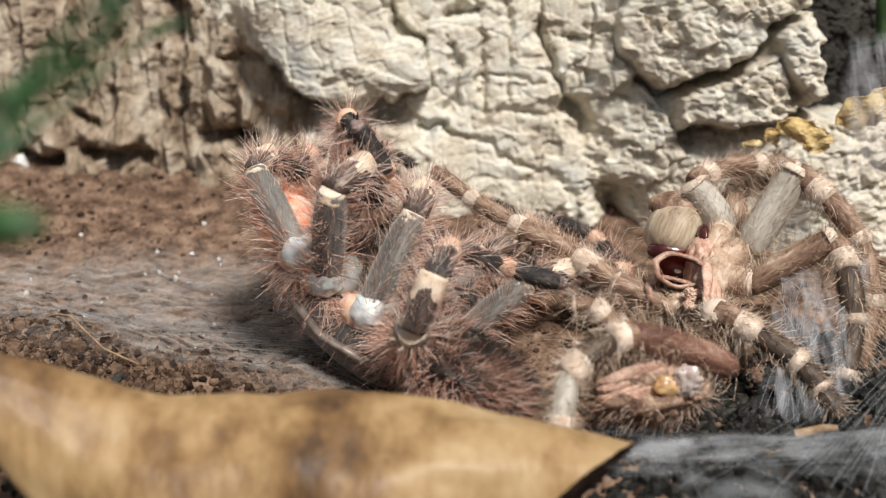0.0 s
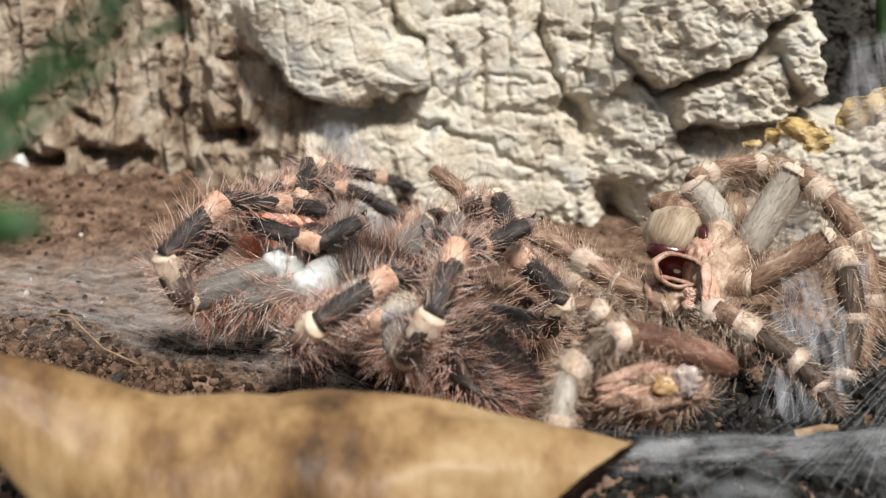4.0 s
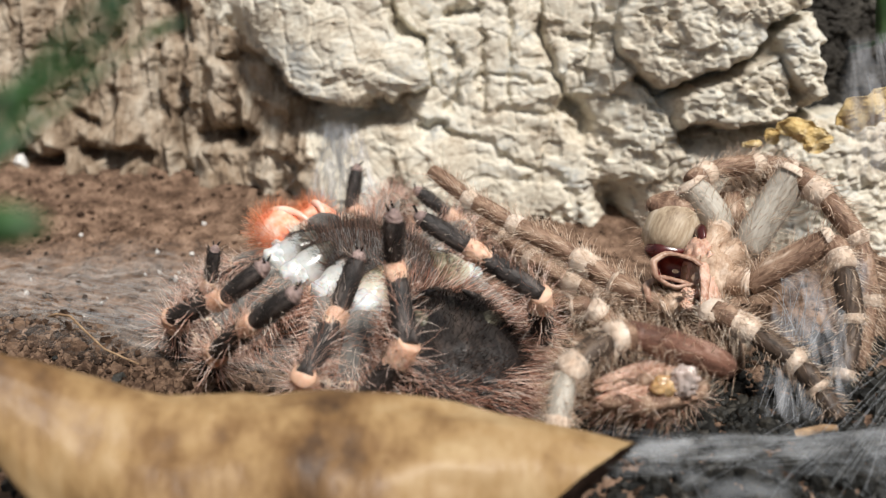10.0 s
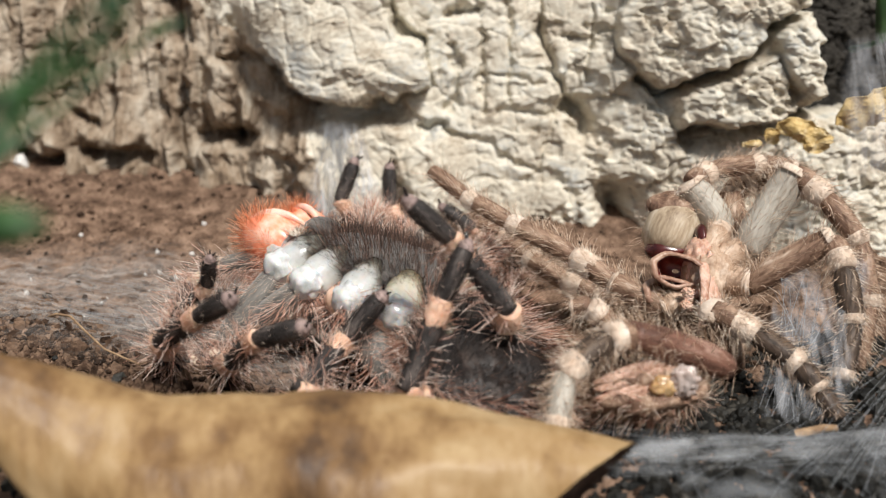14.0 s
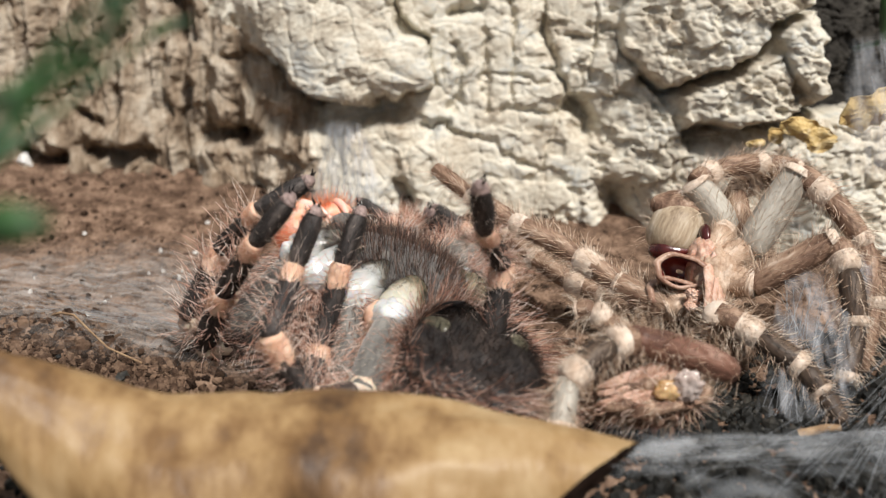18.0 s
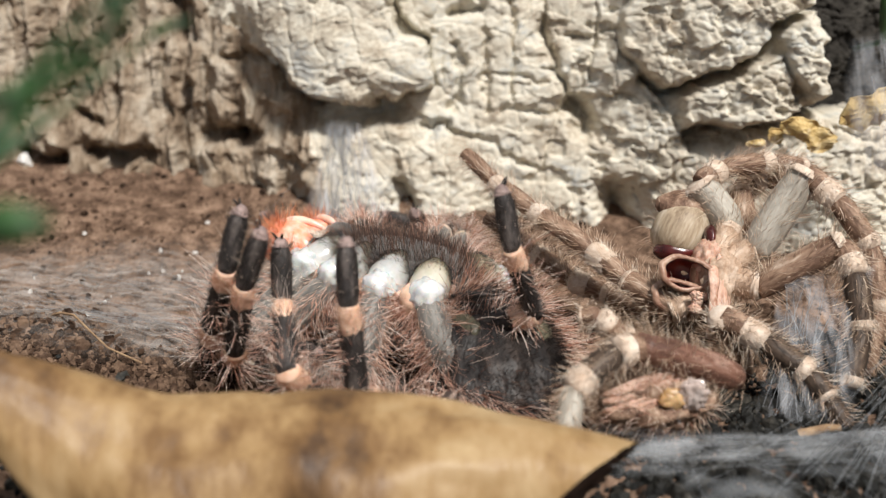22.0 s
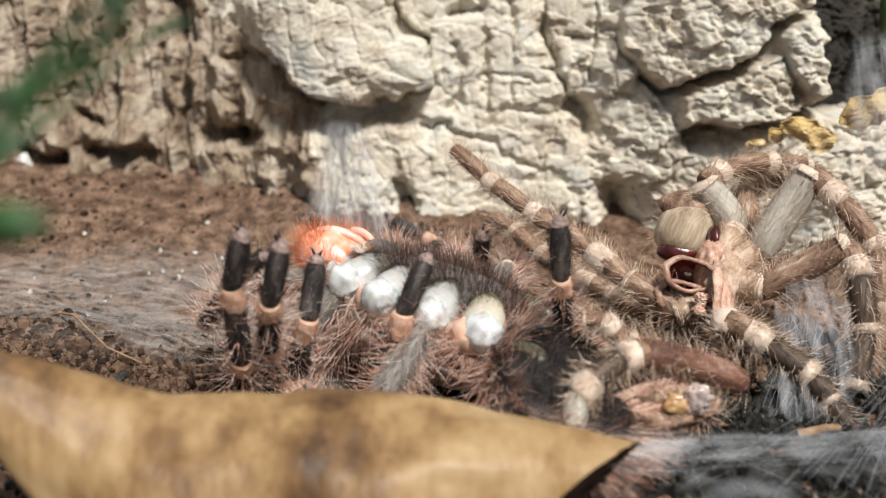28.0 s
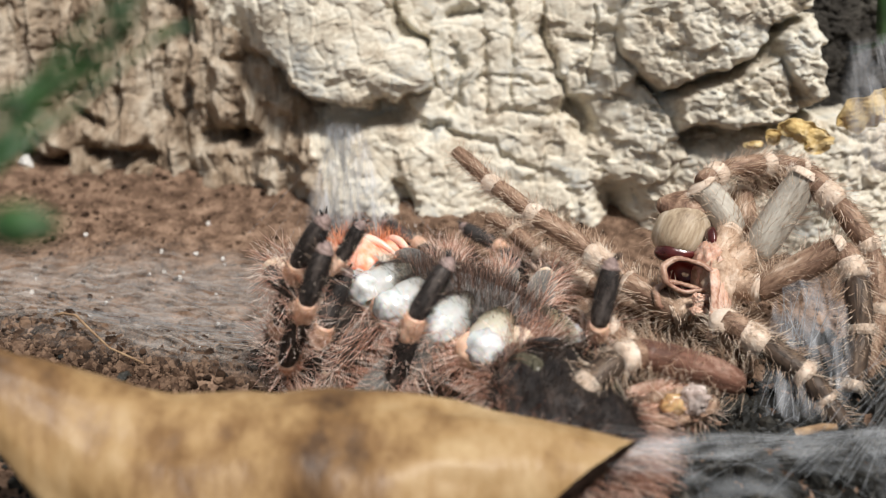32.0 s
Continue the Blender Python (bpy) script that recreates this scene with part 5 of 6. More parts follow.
            c = Vector((0.0072 * math.cos(a) - 0.0006, -side * 0.0045 * u + side * 0.001, 0.0010 + 0.0056 * math.sin(a)))
            r = 0.0013 * (1 - u) ** 0.6 + 0.00012
            for j in range(10):
                b = 0.628 * j
                fv.append((c.x + r * math.cos(b) * math.cos(a), c.y + r * math.sin(b), c.z + r * math.cos(b) * math.sin(a)))
        ff = [(i * 10 + j, i * 10 + (j + 1) % 10, i * 10 + 10 + (j + 1) % 10, i * 10 + 10 + j) for i in range(n - 1) for j in range(10)]
        put("fang", mesh_from("fang", fv, ff, M_FANG), ch, label="soft white new fang")
        put("hair", hair_mesh(ball_roots(rng, 1700, (8.4 * MM, 5.4 * MM, 6.0 * MM), (-0.2, 0, 0.4), keep=lambda d: d[2] > -0.6 and not (abs(d[0]) < 0.45 and d[2] > 0.45)), M_HAIR_ORANGE, rng, (0.0014, 0.0052), radius=0.00004), ch)
        put("pale_hair", hair_mesh(ball_roots(rng, 260, (7.6 * MM, 5.4 * MM, 7.0 * MM), (0.3, 0, -0.2), keep=lambda d: d[2] < 0.3), M_HAIR_PALE, rng, (0.002, 0.006), radius=0.00004), ch)
    put("comb", hair_mesh([((0.0172 + 0.0006 * rng.randn(), y * MM, 0.0070), (0.9, 0, 0.6)) for y in np.linspace(-10, 10, 420)], M_HAIR_CREAM, rng, (0.0014, 0.0026), radius=0.00006), root, None, "row of pale bristles below the jaws")
    put("pedicel", blob((4.5 * MM, 5.5 * MM, 3.6 * MM), M_PEDICEL, "pedicel", lump=0.15, seed=3), root, pose(-0.0195, 0, 0.0008), "cream soft waist skin")
    # abdomen, +Z towards the spinnerets, +Y up, -X the near flank
    ab = put("abdomen", blob((20.5 * MM, 8.8 * MM, 14.5 * MM), M_ABDOMEN, "abdomen", lump=0.16, seed=4, freq=3.0, taper=0.12, rings=44, around=56), root, None, "soft black abdomen, wrinkled near the waist")
    me = ab.data
    me.transform(Matrix.Rotation(radians(-90), 4, "Y"))
    me.transform(Matrix.Translation((0, 0, 0.0195)))
    R = (14.5 * MM, 8.8 * MM, 20.5 * MM)
    sweep = (0.55, 0.08, 0.75)

    def moved(roots):
        return [(p + np.array((0, 0, 0.0195)), d) for p, d in roots]
    put("hair", hair_mesh(moved(ball_roots(rng, 5000, R, sweep, keep=lambda d: d[1] < 0.5 or (d[1] < 0.75 and d[2] > 0.45))), M_HAIR_RED, rng, (0.004, 0.0105), radius=0.00006, curl=0.4), ab)
    put("down", hair_mesh(moved(ball_roots(rng, 3600, R, sweep, keep=lambda d: d[1] < 0.6 or d[2] > 0.3)), M_HAIR_SOOT, rng, (0.0015, 0.0050), radius=0.000048), ab)
    put("velvet", hair_mesh(moved(ball_roots(rng, 4200, R, (0, 0.3, 0.5), keep=lambda d: d[1] > 0.2 and d[2] > -0.75)), M_HAIR_DARK, rng, (0.0008, 0.0030), radius=0.000045), ab)
    for side in (-1, 1):
        put("book_lung", blob((4.2 * MM, 1.7 * MM, 2.5 * MM), M_OLIVE, "book_lung", lump=0.06, seed=6), ab, Matrix.Translation((side * 0.0082, 0.0056, 0.0140)) @ Euler((radians(4), radians(side * 50), radians(side * -38))).to_matrix().to_4x4(), "olive oval book lung cover")
        put("fold", blob((4.6 * MM, 0.7 * MM, 0.7 * MM), M_BLACK, "fold", lump=0.1), ab, Matrix.Translation((side * 0.0060, 0.0062, 0.0062)) @ Euler((0, radians(20 * side), radians(side * -38))).to_matrix().to_4x4())
        put("spinneret", lathe([(0, 1.1 * MM), (3 * MM, 0.9 * MM), (6 * MM, 0.35 * MM)], M_BLACK, around=10), ab, aim_matrix((side * 0.003, 0.004, 0.034), (side * 0.005, 0.006, 0.045)))
    # legs
    leg_sets = {}
    full, small = leg_meshes(1.0, 31), leg_meshes(0.72, 47)
    other = leg_meshes(1.0, 77)
    for i, key in enumerate(HIPS):
        kit = small if key.startswith("palp") else (full, other)[i % 2]
        leg_sets[key] = []
        for name, _ in SEGMENTS:
            body, subs = kit[name]
            seg = put(name, body, root)
            for sub, me2 in subs:
                put(sub, me2, seg)
            leg_sets[key].append(seg)
    return root, ab, leg_sets


M_COXA = material("grey_translucent_coxa", [(0.38, (0.055, 0.050, 0.040)), (0.55, (0.20, 0.19, 0.16)), (0.72, (0.42, 0.42, 0.40)), (0.95, (0.62, 0.63, 0.62))], scale=95, rough=0.22, bump=0.12, subsurface=0.3, spec=0.6, fine=0.1, along=55.0)
M_COXA_CREAM = material("cream_yellow_coxa", [(0.38, (0.10, 0.085, 0.055)), (0.55, (0.32, 0.28, 0.19)), (0.75, (0.54, 0.50, 0.40)), (0.95, (0.70, 0.68, 0.62))], scale=95, rough=0.2, bump=0.1, subsurface=0.35, spec=0.6, fine=0.1, along=55.0)
M_PLEURA = material("pinkish_brown_side_skin", [(0.3, (0.22, 0.11, 0.08)), (0.5, (0.50, 0.30, 0.22)), (0.7, (0.68, 0.48, 0.38))], scale=170, rough=0.5, bump=0.6, fine=0.3, subsurface=0.15)
M_RIM = material("grey_brown_carapace_edge", [(0.3, (0.05, 0.04, 0.032)), (0.5, (0.14, 0.11, 0.09)), (0.7, (0.30, 0.25, 0.21))], scale=200, rough=0.35, bump=0.3, fine=0.3, spec=0.5)
M_CHEL = material("orange_pink_jaw", [(0.34, (0.78, 0.18, 0.075)), (0.47, (0.88, 0.36, 0.22)), (0.60, (0.92, 0.68, 0.57))], scale=90, rough=0.3, bump=0.12, subsurface=0.4, spec=0.55)
M_ABDOMEN = material("black_wrinkled_abdomen", [(0.3, (0.010, 0.008, 0.008)), (0.55, (0.026, 0.021, 0.019)), (0.8, (0.075, 0.055, 0.046))], scale=260, rough=0.5, bump=0.7, bump_scale=520, fine=0.4, spec=0.35, stretch=(1, 1, 0.35), dist=0.001)
M_HAIR_SOOT = material("dark_brown_hair", [(0.2, (0.020, 0.013, 0.011)), (0.5, (0.075, 0.045, 0.034)), (0.85, (0.26, 0.15, 0.11))], scale=200, rough=0.4, bump=0, random_tint=0.7, spec=0.4)
SPIDER, ABDOMEN, LEG_PARTS = tarantula()


# ---- what moves ----
# Second by second: the place (mm) and turn (degrees) of the tarantula, and the heading and rise of its abdomen.
BODY_ROWS = [
    (0, -15, 6, 12, 25, -28, 150, -75, 2),
    (1, -15, 6, 12, 25, -28, 150, -75, 2),
    (2, -15, 6.5, 12, 24, -27, 150, -75, 0),
    (3, -16, 8, 12.5, 18, -20, 151, -72, -8),
    (6, -18.2, 15.2, 14.2, -1, -1, 150, -60, -33),
    (7, -11.9, 10.9, 15.7, 6, -2, 128, -98, -20),
    (8, -18.5, 19.8, 13.8, 3, -6, 149, -70, -24),
    (9, -12.5, 14.0, 15.4, 2, -5, 131, -88, -22),
    (10, -16.9, 21.5, 13.2, 3, -6, 136, -78, -19),
    (11, -18.2, 20.7, 14.2, 9, -12, 133, -85, -13),
    (12, -15.0, 11.7, 16.0, 10, -7, 138, -86, -19),
    (13, -18.4, 13.0, 16.5, 7, -10, 137, -78, -20),
    (14, -14.1, 6.4, 16.8, 7, -8, 147, -81, -20),
    (17, -17.6, 17.0, 15.2, 4, -8, 156, -79, -26),
    (18, -11.9, 5.1, 16.4, 11, -11, 136, -87, -11),
    (19, -16.0, 9.6, 16.4, 12, -4, 160, -69, -34),
    (20, -14.7, 10.5, 15.3, 5, -6, 156, -78, -27),
    (21, -13.2, 9.9, 14.8, 8, -3, 155, -80, -29),
    (22, -10.2, 12.5, 15.0, 12, -3, 150, -82, -30),
    (23, -10.3, 5.2, 16.8, 14, -5, 162, -76, -33),
    (24, -5.5, 3.8, 14.3, 8, -6, 152, -71, -22),
    (25, -5.5, 3.8, 14.3, 8, -6, 152, -71, -22),
    (28, -1.1, -5.7, 15.1, 17, -10, 152, -80, -18),
    (29, 1.3, -4.2, 14.3, 15, -6, 147, -80, -21),
    (30, 1.3, -4.2, 14.3, 15, -6, 147, -80, -21),
    (31, 1.3, -4.2, 14.3, 15, -6, 147, -80, -21),
    (32, 3.6, -10.5, 14.3, 16, -9, 141, -90, -12),
]
# Each limb, second by second: heading and rise (degrees) of femur, shin, metatarsus and tarsus.
LEG_ROWS = {}
LEG_ROWS['near_1'] = [
    (0, 130, 43, 44, -34, 46, -23, 51, -33), (1, -139, 30, 54, -22, 53, -21, 55, -32), (2, -143, 10, 36, 5, 49, -20, 53, -31),
    (3, -135, 3, 49, 19, 47, -19, 54, -31), (6, -152, -26, -7, 69, 49, 1, 27, 14), (7, -169, -24, -2, 63, -13, 19, 7, 1),
    (8, -140, -31, -72, 45, -24, 31, 21, 37), (9, -140, -29, 2, 77, -38, 35, 14, 28), (10, -141, -33, -81, 42, -35, 26, -20, 39),
    (11, -142, -42, -37, 70, -46, 44, 4, 42), (12, -148, -48, -94, 48, -54, 27, -33, 33), (13, -127, -48, -28, 72, -45, 57, -30, 56),
    (14, -166, -51, -93, 44, -45, 33, -40, 30), (17, -150, -40, -80, 37, -70, 41, -51, 57), (18, -159, -44, 10, 63, -41, 40, 9, 29),
    (19, -148, -47, -72, 52, -25, 70, 5, 73), (20, -160, -41, -77, 38, -65, 46, -32, 60), (21, -163, -38, -74, 35, -66, 43, -27, 59),
    (22, -146, -40, -74, 46, -56, 57, 28, 73), (23, -154, -50, -81, 55, -64, 61, -48, 75), (24, -172, -40, -82, 34, -65, 51, -20, 66),
    (25, -177, -39, -82, 31, -67, 51, -37, 66), (28, 172, -50, -80, 40, -88, 71, -41, 71), (29, 162, -44, -84, 33, -81, 52, -44, 63),
    (30, 162, -44, -84, 33, -81, 52, -44, 63), (31, 162, -44, -84, 33, -81, 52, -44, 63), (32, 139, -46, -68, 47, -60, 58, -27, 56),
]
LEG_ROWS['near_2'] = [
    (0, -70, 71, 84, -58, 48, -22, 54, -32), (1, -123, 51, 64, -39, 50, -21, 54, -32), (2, 171, 2, -1, 15, 44, -15, 52, -28),
    (3, 168, -11, -4, 27, -22, -27, 46, 11), (6, -120, -5, 102, 10, -4, 31, 18, 28), (7, -124, -18, -101, 71, 52, 12, 11, 16),
    (8, -117, -31, -88, 46, -36, 38, 3, 45), (9, -113, -17, -102, 51, -40, 48, 10, 46), (10, -132, -31, -70, 35, -48, 36, -25, 37),
    (11, -106, -25, -98, 37, -44, 55, -33, 65), (12, -172, -46, -70, 33, -57, 34, -36, 43), (13, -145, -43, -46, 52, -71, 54, -14, 84),
    (14, 163, -41, -59, 28, -58, 35, -28, 22), (17, -173, -36, -64, 23, -72, 47, -57, 67), (18, 175, -45, -47, 57, -43, 49, -7, 51),
    (19, -165, -46, -69, 49, -56, 66, -51, 64), (20, -178, -39, -66, 32, -65, 47, -28, 64), (21, -180, -37, -70, 28, -62, 47, -27, 64),
    (22, -168, -41, -71, 36, -61, 63, -13, 70), (23, 180, -49, -82, 46, -64, 57, -37, 75), (24, 160, -36, -80, 24, -66, 48, -33, 62),
    (25, 159, -36, -83, 23, -68, 48, -50, 69), (28, 141, -46, -88, 41, -78, 49, -19, 76), (29, 140, -38, -92, 20, -68, 46, -33, 67),
    (30, 140, -38, -92, 20, -68, 46, -33, 67), (31, 140, -38, -92, 20, -68, 46, -33, 67), (32, 131, -43, -91, 35, -55, 58, -10, 70),
]
LEG_ROWS['near_3'] = [
    (0, 38, 57, 104, -30, 3, -67, -3, -41), (1, -60, 68, 97, -32, 13, -63, 26, -39), (2, -154, 41, 39, -11, 16, -41, 36, -34),
    (3, -113, 12, 45, 10, 29, -34, 44, -34), (6, -118, -25, -22, 48, 91, 22, 91, 36), (7, -103, -21, -87, 72, 76, 9, 87, 14),
    (8, -118, -33, -37, 43, 83, 33, 72, 47), (9, -97, -26, -101, 63, 85, 21, 83, 31), (10, -90, -26, -90, 36, 72, 22, 47, 60),
    (11, -92, -30, -95, 45, 88, 31, 75, 62), (12, -69, -43, -140, 38, 72, 16, 31, 50), (13, -66, -38, -136, 43, 90, 39, -54, 76),
    (14, -53, -40, -164, 31, 65, 14, 9, 49), (17, -101, -31, -121, 38, 92, 20, 34, 78), (18, -92, -42, -168, 66, 81, 29, 37, 63),
    (19, -92, -30, 120, 6, 112, 38, 113, 71), (20, -100, -25, 113, 6, -45, 78, 75, 71), (21, -103, -27, 112, 5, -60, 75, 82, 72),
    (22, -110, -46, -117, 49, 101, 26, 97, 73), (23, -112, -35, 116, 5, -93, 80, 121, 72), (24, -110, -17, 110, -1, -45, 70, 62, 69),
    (25, -110, -17, 110, -1, -45, 70, 62, 69), (28, -124, -35, 116, 10, -54, 66, 66, 70), (29, -115, -33, 118, 12, -55, 62, -14, 77),
    (30, -115, -33, 118, 12, -55, 62, -14, 77), (31, -115, -33, 118, 12, -55, 62, -14, 77), (32, -144, -31, 103, 0, -37, 65, 40, 61),
]
LEG_ROWS['near_4'] = [
    (0, -87, 29, 80, 1, 37, -26, 7, -18), (1, 19, 52, 99, -13, 48, -54, 45, 22), (2, -101, 48, 77, 8, 46, -38, 47, -2),
    (3, -80, 19, 83, 17, 45, -31, 49, -15), (6, -93, -22, -12, 58, 135, 28, -105, 44), (7, -87, -34, 158, 86, 98, 18, -83, 50),
    (8, -89, -30, -23, 58, 120, 28, -131, 76), (9, -88, -30, -104, 79, 104, 30, -89, 52), (10, -96, -30, -22, 56, 104, 44, -86, 68),
    (11, -78, -28, -119, 67, 102, 32, -74, 67), (12, -112, -39, -21, 57, 70, 58, -35, 68), (13, -80, -33, -152, 66, 86, 37, -51, 71),
    (14, -24, -40, -157, 36, 42, 61, 27, 63), (17, -62, -29, -152, 26, 68, 68, 23, 73), (18, -102, -16, 88, 13, 51, 67, 40, 64),
    (19, -63, -25, 138, 0, 57, 78, 56, 68), (20, -63, -29, -176, 24, 84, 72, 81, 73), (21, -47, -34, -173, 25, -43, 78, 49, 66),
    (22, -66, -38, -164, 27, 177, 86, 98, 73), (23, -52, -37, 167, 19, -66, 66, 45, 64), (24, -80, -22, 119, 11, 15, 85, 76, 71),
    (25, -79, -21, 118, 11, 22, 84, 54, 68), (28, 108, -27, -99, 11, -31, 79, 38, 61), (29, 128, -31, -80, 19, -28, 77, 8, 74),
    (30, 128, -31, -80, 19, -28, 77, 8, 74), (31, 128, -31, -80, 19, -28, 77, 8, 74), (32, 117, -33, -88, 27, -35, 69, 16, 58),
]
LEG_ROWS['far_1'] = [
    (0, 77, 80, -87, 24, -54, -29, -164, 58), (1, 105, 22, 118, -50, 151, 14, 164, 20), (2, 109, 19, 118, -46, 152, 14, 165, 18),
    (3, 97, 44, -90, -14, 84, -42, 143, 36), (6, 100, 24, -112, -72, 82, 30, 178, 70), (7, 54, 4, 54, -42, 121, 10, 150, 16),
    (8, 82, 7, 85, -48, 166, 29, -69, 69), (9, 54, 2, 56, -44, 131, 14, 156, 20), (10, 79, 12, 91, -52, -163, 36, 57, 73),
    (11, 49, 7, 54, -49, 140, 24, 161, 29), (12, 79, 10, 90, -55, -168, 50, 32, 65), (13, 72, 1, 74, -47, 142, 20, 163, 25),
    (14, 87, 4, 94, -45, -163, 56, 34, 65), (17, 91, 18, 107, -43, -104, 32, 41, 67), (18, 80, -3, 81, -38, 130, 18, 154, 25),
    (19, 107, -4, 107, -30, 143, 8, 168, 15), (20, 97, -5, 98, -31, 158, 30, 14, 66), (21, 86, 3, 88, -33, -146, 26, 32, 59),
    (22, 105, 3, 104, -36, 149, 10, 170, 16), (23, 110, -5, 110, -30, 145, 9, 170, 16), (24, 97, -3, 98, -30, 164, 19, -25, 66),
    (25, 90, -3, 92, -29, -175, 21, -34, 55), (28, 101, -3, 101, -28, 136, 12, 161, 22), (29, 102, 8, 94, -29, 142, 4, -23, 50),
    (30, 87, 1, 88, -30, 140, 1, -36, 48), (31, 87, 2, 88, -31, 140, 1, -33, 48), (32, 89, -2, 89, -28, 124, 11, 150, 20),
]
LEG_ROWS['far_2'] = [
    (0, 83, 68, -110, 20, 42, -41, 105, 35), (1, 37, 36, 66, -43, 135, 13, 152, 15), (2, 43, 34, 68, -42, 139, 13, 155, 14),
    (3, 54, 27, 72, -43, 143, 16, 160, 17), (6, 69, 2, 71, -39, 176, 19, -163, 30), (7, 53, -3, 53, -30, 109, 8, 141, 12),
    (8, 71, 2, 70, -37, 158, 26, -165, 55), (9, 51, -4, 51, -33, 114, 11, 147, 17), (10, 42, 3, 44, -35, 124, 14, 157, 17),
    (11, 43, 2, 45, -34, 120, 20, 154, 25), (12, 59, -1, 59, -32, 121, 14, 154, 19), (13, 57, -3, 58, -34, 122, 16, 155, 21),
    (14, 82, -2, 81, -36, 159, 46, 91, 77), (17, 86, 6, 92, -39, -135, 34, 83, 75), (18, 68, -4, 68, -30, 115, 15, 145, 22),
    (19, 90, -2, 90, -30, 141, 9, 171, 14), (20, 96, -3, 95, -30, 160, 18, -64, 73), (21, 89, -2, 88, -28, -178, 23, -79, 76),
    (22, 73, 4, 74, -33, 140, 10, 170, 15), (23, 92, -3, 92, -28, 140, 10, 171, 15), (24, 94, -1, 93, -28, 167, 11, -68, 65),
    (25, 90, -1, 90, -29, -173, 18, -50, 60), (28, 84, 0, 84, -26, 132, 13, 162, 21), (29, 77, 1, 77, -26, 153, 11, -173, 30),
    (30, 77, 1, 77, -26, 153, 11, -173, 30), (31, 77, 1, 77, -26, 153, 11, -173, 30), (32, 73, 1, 73, -25, 120, 12, 151, 19),
]
LEG_ROWS['far_3'] = [
    (0, 21, 37, 49, -24, 115, 13, 142, 13), (1, 21, 36, 49, -25, 115, 13, 142, 12), (2, 25, 36, 51, -27, 117, 12, 144, 12),
    (3, 45, 67, -106, 3, 121, -28, -165, 24), (6, 46, -3, 45, -31, 121, 7, 159, 10), (7, 77, 2, 70, -35, 151, 17, 130, 31),
    (8, 46, -1, 46, -28, 121, 13, 157, 15), (9, 49, -2, 47, -33, 152, 15, 174, 22), (10, 70, 3, 65, -32, 166, 34, -179, 38),
    (11, 29, 3, 28, -28, -161, 14, -155, 33), (12, 57, 2, 53, -32, -167, 33, -109, 60), (13, 35, -3, 35, -29, 110, 17, 147, 19),
    (14, 62, -1, 58, -33, 145, 28, 168, 31), (17, 61, 1, 58, -33, 176, 8, -98, 59), (18, 77, 3, 71, -33, -177, 24, -132, 58),
    (19, 57, 2, 54, -33, -153, 11, -49, 64), (20, 81, 2, 76, -34, -154, 17, -107, 65), (21, 68, 2, 64, -31, -146, 25, -84, 61),
    (22, 85, 4, 78, -32, -149, 22, -120, 55), (23, 78, 1, 73, -30, -144, 31, -122, 55), (24, 80, 3, 75, -30, -143, 24, -130, 48),
    (25, 75, 2, 70, -30, -141, 26, -132, 47), (28, 79, 5, 74, -28, -143, 25, -88, 51), (29, 75, 7, 69, -30, -140, 12, -89, 56),
    (30, 75, 7, 69, -30, -140, 12, -89, 56), (31, 75, 7, 69, -30, -140, 12, -89, 56), (32, 74, 9, 67, -31, -142, 11, -115, 50),
]
LEG_ROWS['far_4'] = [
    (0, 13, 37, 22, -12, 113, 14, 140, 12), (1, 17, 62, -106, 20, -175, 55, -180, 54), (2, 15, 52, -116, 8, 142, -12, 99, 23),
    (3, -23, 6, 179, 39, 94, -23, 80, -5), (6, -41, -25, 161, 62, -178, 2, 180, 13), (7, -66, -8, -94, 47, 172, 27, 171, 32),
    (8, -45, -27, -118, 71, 175, 21, 176, 24), (9, -67, -8, -96, 35, 168, 35, 172, 36), (10, -54, -19, -99, 55, 170, 32, 172, 31),
    (11, -64, -9, -79, 32, 164, 43, 165, 40), (12, -69, -13, -79, 51, 166, 41, 158, 54), (13, -63, -16, -71, 34, 179, 50, 159, 50),
    (14, -81, -19, -87, 57, 175, 52, -165, 44), (17, -77, -12, -78, 30, 142, 66, 128, 77), (18, -94, -14, 65, 73, -107, 39, -102, 58),
    (19, -114, -27, 12, 24, -151, 80, -42, 79), (20, -117, -15, -8, 26, 146, 78, 111, 81), (21, -104, -8, -32, 23, 73, 80, 55, 78),
    (22, -119, -2, -23, 18, -130, 62, 135, 75), (23, -116, -2, -2, 4, -156, 77, 122, 83), (24, -161, 3, 10, -2, -112, 62, -117, 81),
    (25, -152, 3, 19, -2, -112, 62, -87, 76), (28, -139, 13, 24, -9, -103, 58, -151, 86), (29, -127, 19, 26, -16, -100, 40, -5, 79),
    (30, -127, 19, 26, -16, -100, 40, -5, 79), (31, -127, 19, 26, -16, -100, 40, -5, 79), (32, -140, 24, 27, -25, -92, 51, 21, 80),
]
